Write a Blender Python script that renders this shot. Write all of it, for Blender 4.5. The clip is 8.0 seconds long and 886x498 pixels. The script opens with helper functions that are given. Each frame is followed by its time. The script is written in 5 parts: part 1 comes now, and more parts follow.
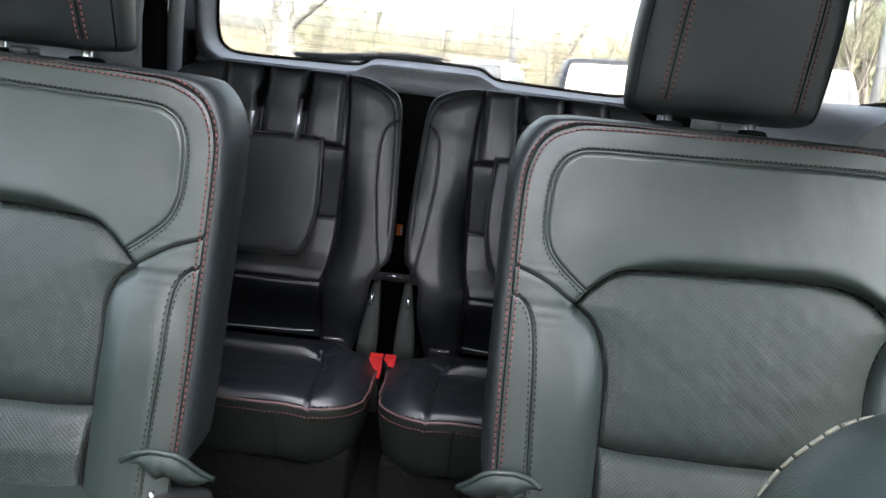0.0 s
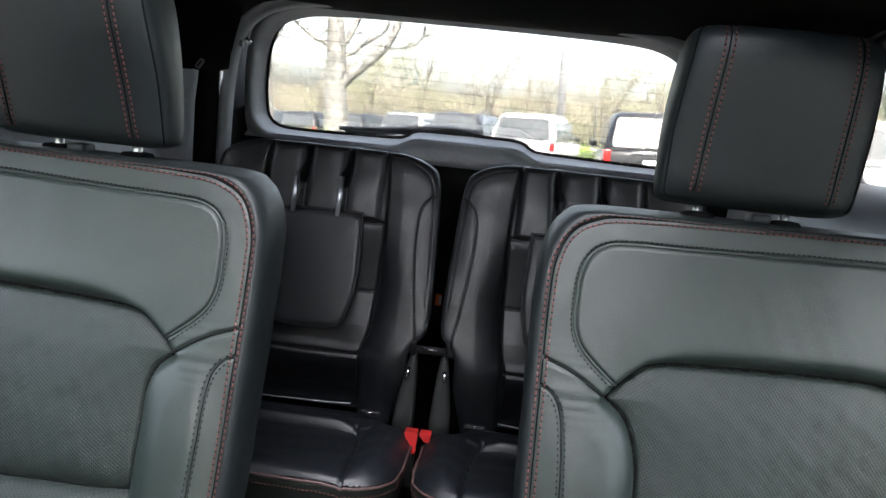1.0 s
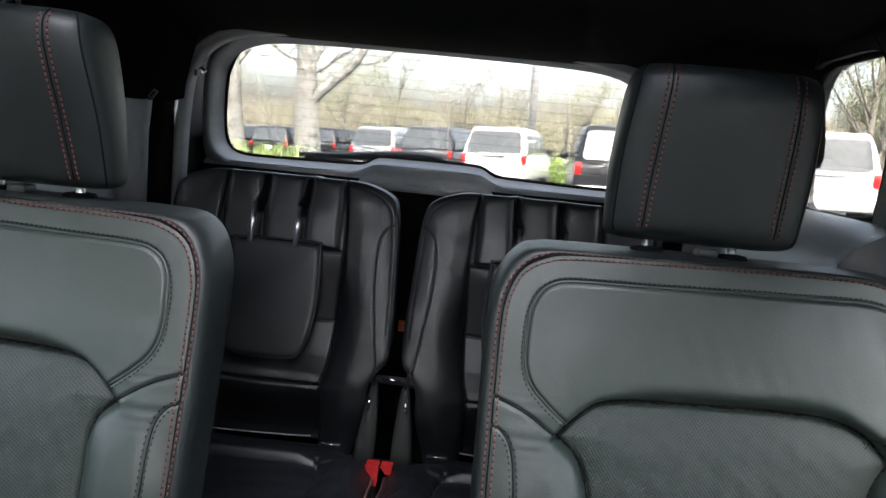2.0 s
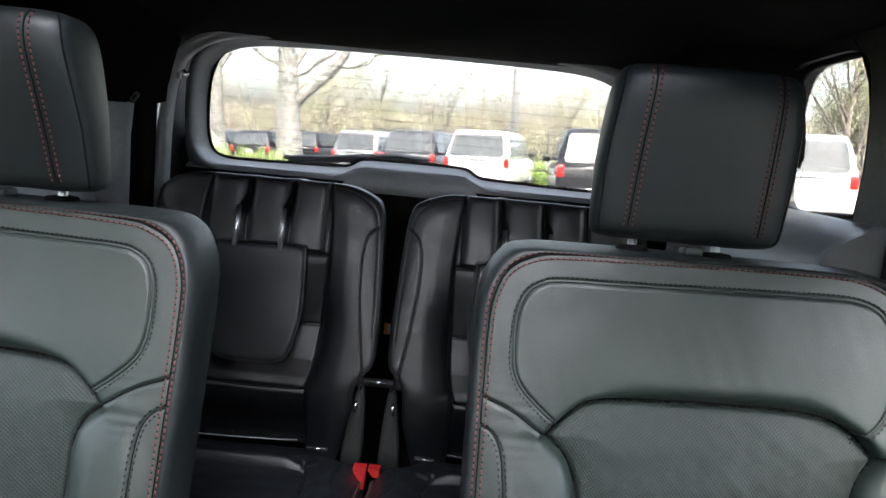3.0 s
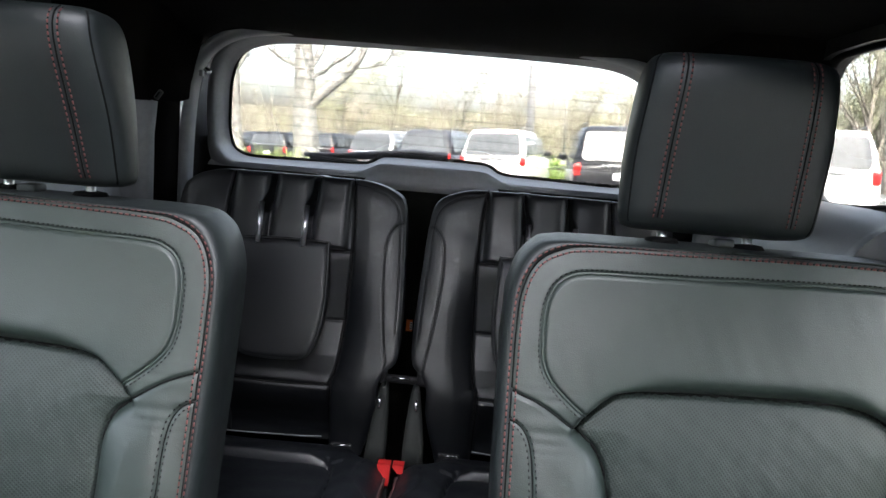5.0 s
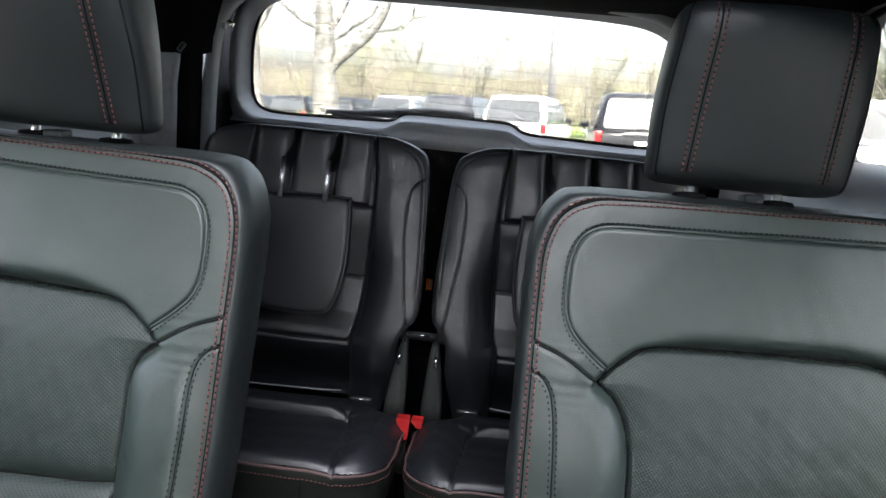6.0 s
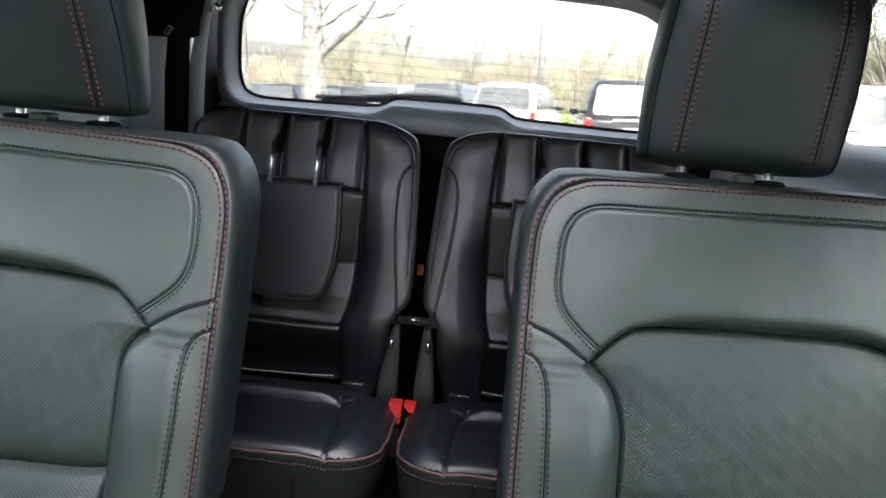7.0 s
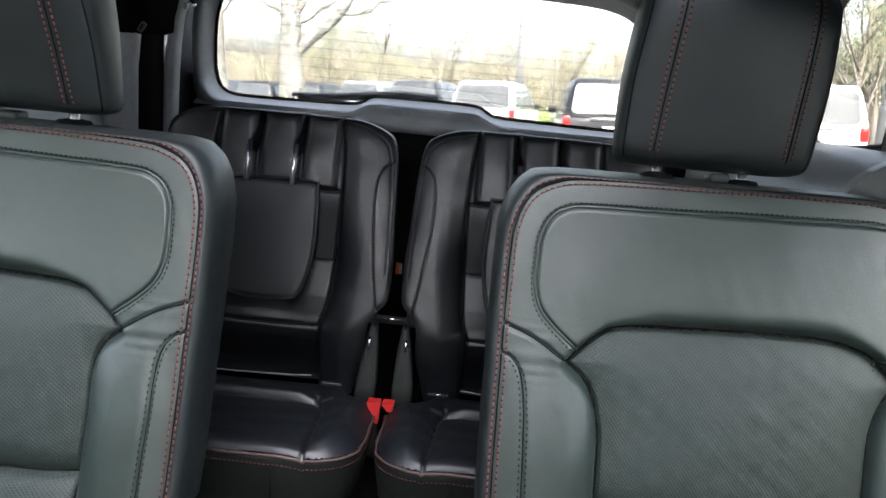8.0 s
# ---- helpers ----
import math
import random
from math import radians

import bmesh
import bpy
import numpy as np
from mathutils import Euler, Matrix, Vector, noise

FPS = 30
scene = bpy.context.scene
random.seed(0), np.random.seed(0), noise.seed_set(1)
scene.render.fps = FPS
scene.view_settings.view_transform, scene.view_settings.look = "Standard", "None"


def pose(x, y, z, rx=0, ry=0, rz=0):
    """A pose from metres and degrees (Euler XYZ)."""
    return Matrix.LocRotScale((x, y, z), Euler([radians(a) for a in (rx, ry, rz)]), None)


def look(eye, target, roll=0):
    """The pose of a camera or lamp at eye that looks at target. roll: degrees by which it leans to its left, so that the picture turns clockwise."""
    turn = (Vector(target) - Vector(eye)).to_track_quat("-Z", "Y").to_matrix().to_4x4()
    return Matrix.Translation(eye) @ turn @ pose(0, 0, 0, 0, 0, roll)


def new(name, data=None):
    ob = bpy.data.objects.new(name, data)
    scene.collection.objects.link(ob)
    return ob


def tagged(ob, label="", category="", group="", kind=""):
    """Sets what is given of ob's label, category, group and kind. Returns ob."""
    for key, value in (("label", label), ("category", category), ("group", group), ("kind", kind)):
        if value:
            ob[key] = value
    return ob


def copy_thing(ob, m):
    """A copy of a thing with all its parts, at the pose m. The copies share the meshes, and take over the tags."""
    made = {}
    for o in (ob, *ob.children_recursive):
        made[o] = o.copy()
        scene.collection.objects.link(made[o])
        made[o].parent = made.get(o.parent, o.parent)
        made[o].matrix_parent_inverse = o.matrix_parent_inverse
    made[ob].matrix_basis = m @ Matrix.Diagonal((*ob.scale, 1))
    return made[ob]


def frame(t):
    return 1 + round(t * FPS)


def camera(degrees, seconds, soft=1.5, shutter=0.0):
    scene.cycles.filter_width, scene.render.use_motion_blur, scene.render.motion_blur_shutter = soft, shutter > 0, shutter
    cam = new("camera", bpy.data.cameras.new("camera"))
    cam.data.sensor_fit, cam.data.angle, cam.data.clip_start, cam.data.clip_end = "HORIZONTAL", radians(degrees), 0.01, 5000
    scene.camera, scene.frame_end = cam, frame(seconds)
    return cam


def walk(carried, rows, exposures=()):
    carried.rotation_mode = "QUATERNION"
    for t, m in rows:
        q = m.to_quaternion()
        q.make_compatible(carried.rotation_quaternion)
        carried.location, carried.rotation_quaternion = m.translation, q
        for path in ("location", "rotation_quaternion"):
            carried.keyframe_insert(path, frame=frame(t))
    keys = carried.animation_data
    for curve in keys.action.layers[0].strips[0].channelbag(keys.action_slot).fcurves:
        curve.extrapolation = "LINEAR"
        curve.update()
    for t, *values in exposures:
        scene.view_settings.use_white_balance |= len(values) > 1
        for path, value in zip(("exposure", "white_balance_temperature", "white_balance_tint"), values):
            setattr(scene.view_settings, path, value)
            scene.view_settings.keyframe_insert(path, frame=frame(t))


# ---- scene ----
cam = camera(63.5, 8.0, soft=1.5)
PATH = [
    (0, (0.099, 0.005, 1.403), (0.092, 1.949, 0.933), 6.6),
    (0.5, (0.102, -0.004, 1.407), (0.025, 1.948, 0.974), 6.4),
    (1, (0.118, 0.003, 1.459), (-0.039, 1.966, 1.111), 6.1),
    (1.5, (0.145, 0.013, 1.497), (-0.028, 1.98, 1.181), 5.4),
    (2, (0.147, 0.017, 1.495), (0.055, 1.991, 1.188), 5.6),
    (3.5, (0.138, 0.016, 1.488), (0.093, 1.995, 1.201), 5.3),
    (4, (0.134, 0.017, 1.485), (0.081, 1.996, 1.2), 5.1),
    (5.5, (0.125, 0.022, 1.471), (0.009, 1.993, 1.146), 5.1),
    (6, (0.122, 0.022, 1.458), (-0.009, 1.979, 1.067), 5.5),
    (6.5, (0.125, 0.021, 1.454), (-0.003, 1.974, 1.043), 5.4),
    (7, (0.12, 0.023, 1.449), (0.02, 1.975, 1.029), 5.3),
    (7.5, (0.121, 0.023, 1.451), (0.038, 1.976, 1.029), 5.2),
    (8, (0.123, 0.025, 1.451), (0.08, 1.98, 1.03), 5.5),
]
walk(cam, [(t, look(eye, target, roll)) for t, eye, target, roll in PATH], exposures=[(0.0, 7.03), (0.5, 6.93), (1.0, 6.68), (1.5, 6.40), (2.0, 6.40), (3.5, 6.70), (5.5, 6.70), (6.0, 6.74), (7.0, 6.85), (8.0, 6.82)])
# ---------------------------------------------------------------- light
world = bpy.data.worlds.new("sky")
scene.world = world
world.use_nodes = True
wn = world.node_tree
sky = wn.nodes.new("ShaderNodeTexSky")
sky.sky_type, sky.sun_disc = "NISHITA", False
sky.sun_elevation, sky.sun_rotation = radians(55), radians(170)
sky.air_density, sky.dust_density, sky.ozone_density = 1.0, 6.0, 0.6
soft_sky = wn.nodes.new("ShaderNodeHueSaturation")
soft_sky.inputs["Saturation"].default_value = 0.6
wn.links.new(sky.outputs[0], soft_sky.inputs["Color"])
wn.links.new(soft_sky.outputs[0], wn.nodes["Background"].inputs[0])
wn.nodes["Background"].inputs[1].default_value = 0.15

sun_data = bpy.data.lights.new("sun", "SUN")
sun_data.energy, sun_data.angle, sun_data.color = 0.9, radians(35), (1.0, 0.96, 0.9)
sun = new("sun", sun_data)
sun.matrix_world = look((1.4, -8, 12), (0, 0, 0))


# ---------------------------------------------------------------- materials
def nodes_of(name):
    m = bpy.data.materials.new(name)
    m.use_nodes = True
    nt = m.node_tree
    return m, nt, nt.nodes["Principled BSDF"]


def add(nt, kind, **values):
    n = nt.nodes.new(kind)
    for k, v in values.items():
        n.inputs[k.replace("_", " ")].default_value = v
    return n


def surface(name, color, rough=0.5, metal=0.0, vary=0.25, blotch=6.0, grain=0.0, grain_scale=400.0, spec=0.5, wear=0.1, coat=0.0, relief=0.0, relief_scale=30.0):
    """A painted, moulded or woven surface: colour and gloss vary at two scales, with a fine grain in relief."""
    m, nt, p = nodes_of(name)
    co = add(nt, "ShaderNodeTexCoord")
    big = add(nt, "ShaderNodeTexNoise", Scale=blotch, Detail=5.0, Roughness=0.6)
    fine = add(nt, "ShaderNodeTexNoise", Scale=blotch * 14, Detail=3.0)
    for n in (big, fine):
        nt.links.new(co.outputs["Object"], n.inputs["Vector"])
    mixed = add(nt, "ShaderNodeMath")
    mixed.operation = "ADD"
    nt.links.new(big.outputs[0], mixed.inputs[0])
    nt.links.new(fine.outputs[0], mixed.inputs[1])
    ramp = add(nt, "ShaderNodeMapRange", From_Min=0.7, From_Max=1.3, To_Min=1 - vary, To_Max=1 + vary)
    nt.links.new(mixed.outputs[0], ramp.inputs[0])
    tint = add(nt, "ShaderNodeMixRGB", Fac=1.0, Color1=(*color, 1))
    tint.blend_type = "MULTIPLY"
    nt.links.new(ramp.outputs[0], tint.inputs["Color2"])
    nt.links.new(tint.outputs[0], p.inputs["Base Color"])
    gloss = add(nt, "ShaderNodeMapRange", From_Min=0.7, From_Max=1.3, To_Min=max(rough - wear, 0.02), To_Max=min(rough + wear, 1))
    nt.links.new(mixed.outputs[0], gloss.inputs[0])
    nt.links.new(gloss.outputs[0], p.inputs["Roughness"])
    p.inputs["Metallic"].default_value = metal
    p.inputs["Specular IOR Level"].default_value = spec
    p.inputs["Coat Weight"].default_value = coat
    last = None
    if relief:
        w = add(nt, "ShaderNodeTexNoise", Scale=relief_scale, Detail=4.0)
        nt.links.new(co.outputs["Object"], w.inputs["Vector"])
        b = add(nt, "ShaderNodeBump", Strength=relief, Distance=0.004)
        nt.links.new(w.outputs[0], b.inputs["Height"])
        last = b
    if grain:
        g = add(nt, "ShaderNodeTexVoronoi", Scale=grain_scale)
        nt.links.new(co.outputs["Object"], g.inputs["Vector"])
        b = add(nt, "ShaderNodeBump", Strength=grain, Distance=0.0006)
        nt.links.new(g.outputs["Distance"], b.inputs["Height"])
        if last:
            nt.links.new(last.outputs[0], b.inputs["Normal"])
        last = b
    if last:
        nt.links.new(last.outputs[0], p.inputs["Normal"])
    return m


def perforated(name, color, pitch=0.0036):
    """Leather pierced by rows of small holes, in the seat's x and z."""
    m = surface(name, color, 0.56, vary=0.12, blotch=9, grain=0.15, grain_scale=900, wear=0.05, relief=0.12, relief_scale=40)
    nt, p = m.node_tree, m.node_tree.nodes["Principled BSDF"]
    co = add(nt, "ShaderNodeTexCoord")
    turned = add(nt, "ShaderNodeMapping", Rotation=(0, radians(38), 0), Scale=(1 / pitch, 0, 1 / pitch))
    nt.links.new(co.outputs["Object"], turned.inputs["Vector"])
    cell = add(nt, "ShaderNodeVectorMath")
    cell.operation = "FRACTION"
    nt.links.new(turned.outputs[0], cell.inputs[0])
    mid = add(nt, "ShaderNodeVectorMath")
    mid.operation = "SUBTRACT"
    mid.inputs[1].default_value = (0.5, 0, 0.5)
    nt.links.new(cell.outputs[0], mid.inputs[0])
    far = add(nt, "ShaderNodeVectorMath")
    far.operation = "LENGTH"
    nt.links.new(mid.outputs[0], far.inputs[0])
    hole = add(nt, "ShaderNodeMapRange", From_Min=0.22, From_Max=0.36, To_Min=0.22, To_Max=1.0)
    nt.links.new(far.outputs["Value"], hole.inputs[0])
    old = p.inputs["Base Color"].links[0].from_socket
    dark = add(nt, "ShaderNodeMixRGB", Fac=1.0)
    dark.blend_type = "MULTIPLY"
    nt.links.new(old, dark.inputs["Color1"])
    nt.links.new(hole.outputs[0], dark.inputs["Color2"])
    nt.links.new(dark.outputs[0], p.inputs["Base Color"])
    bump = add(nt, "ShaderNodeBump", Strength=0.5, Distance=0.0008)
    nt.links.new(hole.outputs[0], bump.inputs["Height"])
    nt.links.new(p.inputs["Normal"].links[0].from_socket, bump.inputs["Normal"])
    nt.links.new(bump.outputs[0], p.inputs["Normal"])
    return m


def clear_glass(name, tint, gloss=0.07):
    """Thin window glass: mostly clear, with a weak mirror."""
    m = bpy.data.materials.new(name)
    m.use_nodes = True
    nt = m.node_tree
    nt.nodes.clear()
    out = add(nt, "ShaderNodeOutputMaterial")
    see = add(nt, "ShaderNodeBsdfTransparent", Color=(*tint, 1))
    shine = add(nt, "ShaderNodeBsdfGlossy", Roughness=0.02)
    mix = add(nt, "ShaderNodeMixShader", Fac=gloss)
    nt.links.new(see.outputs[0], mix.inputs[1])
    nt.links.new(shine.outputs[0], mix.inputs[2])
    nt.links.new(mix.outputs[0], out.inputs["Surface"])
    return m


LEATHER = surface("black_leather", (0.0168, 0.0256, 0.0215), 0.46, vary=0.12, blotch=5, grain=0.25, grain_scale=800, wear=0.05, spec=0.62, relief=0.07, relief_scale=22)
LEATHER_PERF = perforated("perforated_leather", (0.0178, 0.0272, 0.0230))
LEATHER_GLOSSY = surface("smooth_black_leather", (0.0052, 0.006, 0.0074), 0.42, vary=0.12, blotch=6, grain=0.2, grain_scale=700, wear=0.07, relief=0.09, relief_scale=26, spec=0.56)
# same leather as the backs, with the blue of sky light put into its colour
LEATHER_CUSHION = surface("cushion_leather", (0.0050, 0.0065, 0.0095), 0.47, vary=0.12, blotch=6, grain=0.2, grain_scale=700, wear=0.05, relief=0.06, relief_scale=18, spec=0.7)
# darker copy of the black leather: shade on headrests and chair sides painted in
LEATHER_SHADED = surface("shaded_seat_leather", (0.0105, 0.0140, 0.0142), 0.47, vary=0.12, blotch=5, grain=0.25, grain_scale=800, wear=0.05, spec=0.5, relief=0.07, relief_scale=22)
VINYL = surface("matt_black_vinyl", (0.0055, 0.0075, 0.0060), 0.62, vary=0.15, blotch=6, grain=0.2, grain_scale=700, spec=0.3)
THREAD_RED = surface("red_thread", (0.12, 0.037, 0.034), 0.8, vary=0.3, blotch=80)
THREAD_BLACK = surface("black_thread", (0.006, 0.006, 0.006), 0.9, vary=0.2, blotch=80, spec=0.15)
THREAD_PALE = surface("pale_thread", (0.20, 0.19, 0.15), 0.8, vary=0.2, blotch=80)
CHROME = surface("chrome", (0.8, 0.8, 0.82), 0.12, 1.0, vary=0.05, blotch=30, wear=0.05)
CHROME_SATIN = surface("satin_chrome", (0.9, 0.9, 0.92), 0.36, 1.0, vary=0.05, blotch=30, wear=0.06)
PLASTIC_BLACK = surface("black_plastic", (0.012, 0.012, 0.013), 0.45, vary=0.15, grain=0.2, grain_scale=900)
PLASTIC_GREY = surface("grey_trim_plastic", (0.23, 0.235, 0.245), 0.42, vary=0.1, grain=0.3, grain_scale=1000, wear=0.06)
PLASTIC_MID = surface("dark_grey_plastic", (0.042, 0.046, 0.046), 0.5, vary=0.1, grain=0.3, grain_scale=1000, wear=0.06)
PLASTIC_MATT = surface("matt_black_plastic", (0.016, 0.018, 0.017), 0.75, vary=0.15, grain=0.2, grain_scale=900, spec=0.25)
PLASTIC_RED = surface("red_plastic", (0.40, 0.012, 0.012), 0.55, vary=0.08, blotch=20)
LABEL_ORANGE = surface("orange_label", (0.80, 0.17, 0.03), 0.6, vary=0.1, blotch=60)
LABEL_WHITE = surface("white_label", (0.75, 0.75, 0.72), 0.6, vary=0.06, blotch=60)
HEADLINER = surface("black_headliner_cloth", (0.0042, 0.0036, 0.0033), 0.95, vary=0.15, blotch=9, grain=0.5, grain_scale=1200, spec=0.07)
CARPET = surface("black_carpet", (0.004, 0.0042, 0.0036), 1.0, vary=0.5, blotch=30, grain=1.0, grain_scale=500, spec=0.1, relief=0.8, relief_scale=180)
RUBBER = surface("black_rubber", (0.005, 0.005, 0.005), 0.85, vary=0.15, spec=0.1)
GLASS_REAR = clear_glass("privacy_glass", (0.27, 0.273, 0.268))
GLASS_DOOR = clear_glass("dark_door_glass", (0.38, 0.39, 0.39))
GLASS_ROOF = clear_glass("roof_glass", (0.140, 0.146, 0.158), 0.05)
GLASS_FRONT = clear_glass("light_dimming_windscreen", (0.17, 0.178, 0.18), 0.05)
GLASS_DARK = clear_glass("tinted_glass", (0.80, 0.83, 0.82))
CERAMIC = surface("black_ceramic_band", (0.006, 0.006, 0.006), 0.25, vary=0.05)


# ---------------------------------------------------------------- modelling helpers
def mesh_object(name, verts, faces, material, parent=None, label="", smooth=True, kind=""):
    me = bpy.data.meshes.new(name)
    me.from_pydata(np.asarray(verts, float).tolist() if isinstance(verts, np.ndarray) else [tuple(map(float, v)) for v in verts], [], faces.tolist() if isinstance(faces, np.ndarray) else [tuple(map(int, q)) for q in faces])
    me.materials.append(material)
    me.polygons.foreach_set("use_smooth", [smooth] * len(me.polygons))
    me.update()
    ob = new(name, me)
    ob.parent = parent
    return tagged(ob, label, kind=kind)


def part(name, bm, material, parent=None, label="", smooth=True, kind=""):
    """One mesh object out of a bmesh, under a thing or a part."""
    bmesh.ops.recalc_face_normals(bm, faces=bm.faces)
    me = bpy.data.meshes.new(name)
    bm.to_mesh(me)
    bm.free()
    me.materials.append(material)
    me.polygons.foreach_set("use_smooth", [smooth] * len(me.polygons))
    ob = new(name, me)
    ob.parent = parent
    return tagged(ob, label, kind=kind)


def thing(name, label, category, at=(0, 0, 0), group="", turn=0):
    ob = new(name)
    ob.empty_display_size = 0.05
    ob.matrix_world = pose(*at, 0, 0, turn)
    return tagged(ob, label, category, group)


def rounded_box(size, at=(0, 0, 0), bevel=0.01, segments=3, m=None):
    bm = bmesh.new()
    bmesh.ops.create_cube(bm, size=1)
    bmesh.ops.scale(bm, vec=size, verts=bm.verts)
    if bevel:
        bmesh.ops.bevel(bm, geom=bm.edges[:], offset=bevel, segments=segments, profile=0.6, affect="EDGES")
    bmesh.ops.transform(bm, matrix=Matrix.Translation(at) @ (m or Matrix.Identity(4)), verts=bm.verts)
    return bm


def loft(rings, closed=True, caps=False):
    """Vertices and faces of a skin over rings that all have as many points."""
    n, verts, faces = len(rings[0]), [tuple(p) for r in rings for p in r], []
    for i in range(len(rings) - 1):
        for j in range(n if closed else n - 1):
            k = (j + 1) % n
            faces.append((i * n + j, i * n + k, (i + 1) * n + k, (i + 1) * n + j))
    if caps:
        faces.append(tuple(range(n))[::-1])
        faces.append(tuple(range((len(rings) - 1) * n, len(rings) * n)))
    return verts, faces


def tube(points, radius, sides=8, caps=True):
    """A round bar along points; radius may be one number or one for each point."""
    pts = [Vector(p) for p in points]
    rad = radius if isinstance(radius, (list, tuple)) else [radius] * len(pts)
    rings, side = [], None
    for i, p in enumerate(pts):
        way = (pts[min(i + 1, len(pts) - 1)] - pts[max(i - 1, 0)]).normalized()
        if side is None:
            side = way.orthogonal().normalized()
        side = (side - way * side.dot(way)).normalized()
        up = way.cross(side)
        rings.append([p + (side * math.cos(a) + up * math.sin(a)) * rad[i] for a in (2 * math.pi * k / sides for k in range(sides))])
    return loft(rings, True, caps)


def curve_of(points, steps=8):
    """A smooth line through points (any number of coordinates)."""
    p = np.array(points, float)
    ext = np.vstack([2 * p[0] - p[1], p, 2 * p[-1] - p[-2]])
    out = []
    for i in range(len(p) - 1):
        a, b, c, d = ext[i:i + 4]
        for t in np.linspace(0, 1, steps, endpoint=False):
            out.append(0.5 * ((2 * b) + (c - a) * t + (2 * a - 5 * b + 4 * c - d) * t * t + (3 * b - a - 3 * c + d) * t ** 3))
    out.append(p[-1])
    return np.array(out)


def even(line, pitch, phase=0.0):
    """Points at an even pitch along a line, with the way at each."""
    seg = np.diff(line, axis=0)
    run = np.concatenate([[0], np.cumsum(np.linalg.norm(seg, axis=1))])
    at = np.arange(pitch / 2 + phase, run[-1], pitch)
    pts = np.stack([np.interp(at, run, line[:, k]) for k in range(line.shape[1])], 1)
    ahead = np.stack([np.interp(np.minimum(at + pitch * 0.3, run[-1]), run, line[:, k]) for k in range(line.shape[1])], 1)
    behind = np.stack([np.interp(np.maximum(at - pitch * 0.3, 0), run, line[:, k]) for k in range(line.shape[1])], 1)
    way = ahead - behind
    return pts, way / np.maximum(np.linalg.norm(way, axis=1, keepdims=True), 1e-9)


def distance(px, pz, line):
    best = np.full(px.shape, 9.0)
    for (ax, az), (bx, bz) in zip(line[:-1], line[1:]):
        dx, dz = bx - ax, bz - az
        t = np.clip(((px - ax) * dx + (pz - az) * dz) / max(dx * dx + dz * dz, 1e-12), 0, 1)
        best = np.minimum(best, np.hypot(px - ax - t * dx, pz - az - t * dz))
    return best


def inside(px, pz, line):
    hit = np.zeros(px.shape, bool)
    closed = np.vstack([line, line[:1]])
    for (ax, az), (bx, bz) in zip(closed[:-1], closed[1:]):
        if az == bz:
            continue
        cross = (az > pz) != (bz > pz)
        hit ^= cross & (px < (bx - ax) * (pz - az) / (bz - az) + ax)
    return hit


def step(a, b, v):
    t = np.clip((v - a) / (b - a), 0, 1)
    return t * t * (3 - 2 * t)


def bell(d, w):
    return np.exp(-(d / w) ** 2)


def wavy(px, pz, size, seed):
    """Soft random undulation, about -1 to 1."""
    r = np.random.RandomState(seed)
    out = np.zeros(px.shape)
    for _ in range(7):
        a, f, ph = r.uniform(0, 6.28), r.uniform(0.6, 1.7) / size, r.uniform(0, 6.28)
        out += np.sin((px * math.cos(a) + pz * math.sin(a)) * f * 6.28 + ph)
    return out / 3.5


def panels(grid_x, grid_z, height, choose, names, parent, flat=False):
    """Cuts a height field into upholstery panels, one mesh each. choose gives the panel's number, or -1, at a place."""
    gx, gz = np.meshgrid(grid_x, grid_z)
    gy = height(gx, gz)
    cx, cz = (gx[:-1, :-1] + gx[1:, 1:]) / 2, (gz[:-1, :-1] + gz[1:, 1:]) / 2
    which = choose(cx, cz)
    n = len(grid_x)
    idx = np.arange(gx.size).reshape(gx.shape)
    quads = np.stack([idx[:-1, :-1], idx[:-1, 1:], idx[1:, 1:], idx[1:, :-1]], -1)
    allv = np.stack([gx, gz, gy] if flat else [gx, gy, gz], -1).reshape(-1, 3)
    made = []
    for k, (name, material, label) in enumerate(names):
        q = quads[which == k]
        if not len(q):
            continue
        used, inv = np.unique(q, return_inverse=True)
        made.append(mesh_object(name, allv[used], inv.reshape(q.shape), material, parent, label))
    return made


def stitches(line, height, name, material, parent, pitch=0.0062, length=0.0038, thick=0.0011, shift=0.0, lift=0.0006, flat=False, turn=0.0, label="", phase=0.0):
    """A row of single thread stitches lying on a height field, shift metres beside a line."""
    pts, way = even(line, pitch, phase)
    side = np.stack([-way[:, 1], way[:, 0]], 1)
    mid = pts + side * shift
    c, s = math.cos(turn), math.sin(turn)
    way = np.stack([way[:, 0] * c - way[:, 1] * s, way[:, 0] * s + way[:, 1] * c], 1)
    side = np.stack([-way[:, 1], way[:, 0]], 1)
    verts, faces = [], []
    for k in range(len(mid)):
        b = len(verts)
        for u, w in ((-1, 0), (-0.5, -1), (0.5, -1), (1, 0), (0.5, 1), (-0.5, 1)):
            q = mid[k] + way[k] * u * length / 2 + side[k] * w * thick / 2
            verts.append((q[0], q[1], 0.0))
        for u in (-0.6, 0.6):
            q = mid[k] + way[k] * u * length / 2
            verts.append((q[0], q[1], thick * 0.75))
        for i, j, t in ((0, 1, 6), (1, 2, 7), (2, 3, 7), (3, 4, 7), (4, 5, 6), (5, 0, 6)):
            faces.append((b + i, b + j, b + t))
        faces += [(b + 1, b + 7, b + 6), (b + 4, b + 6, b + 7)]
    v = np.array(verts)
    y = height(v[:, 0], v[:, 1])
    out = np.stack([v[:, 0], v[:, 1], y + lift + v[:, 2]] if flat else [v[:, 0], y - lift - v[:, 2], v[:, 1]], 1)
    return mesh_object(name, out, faces, material, parent, label, kind="stuff")


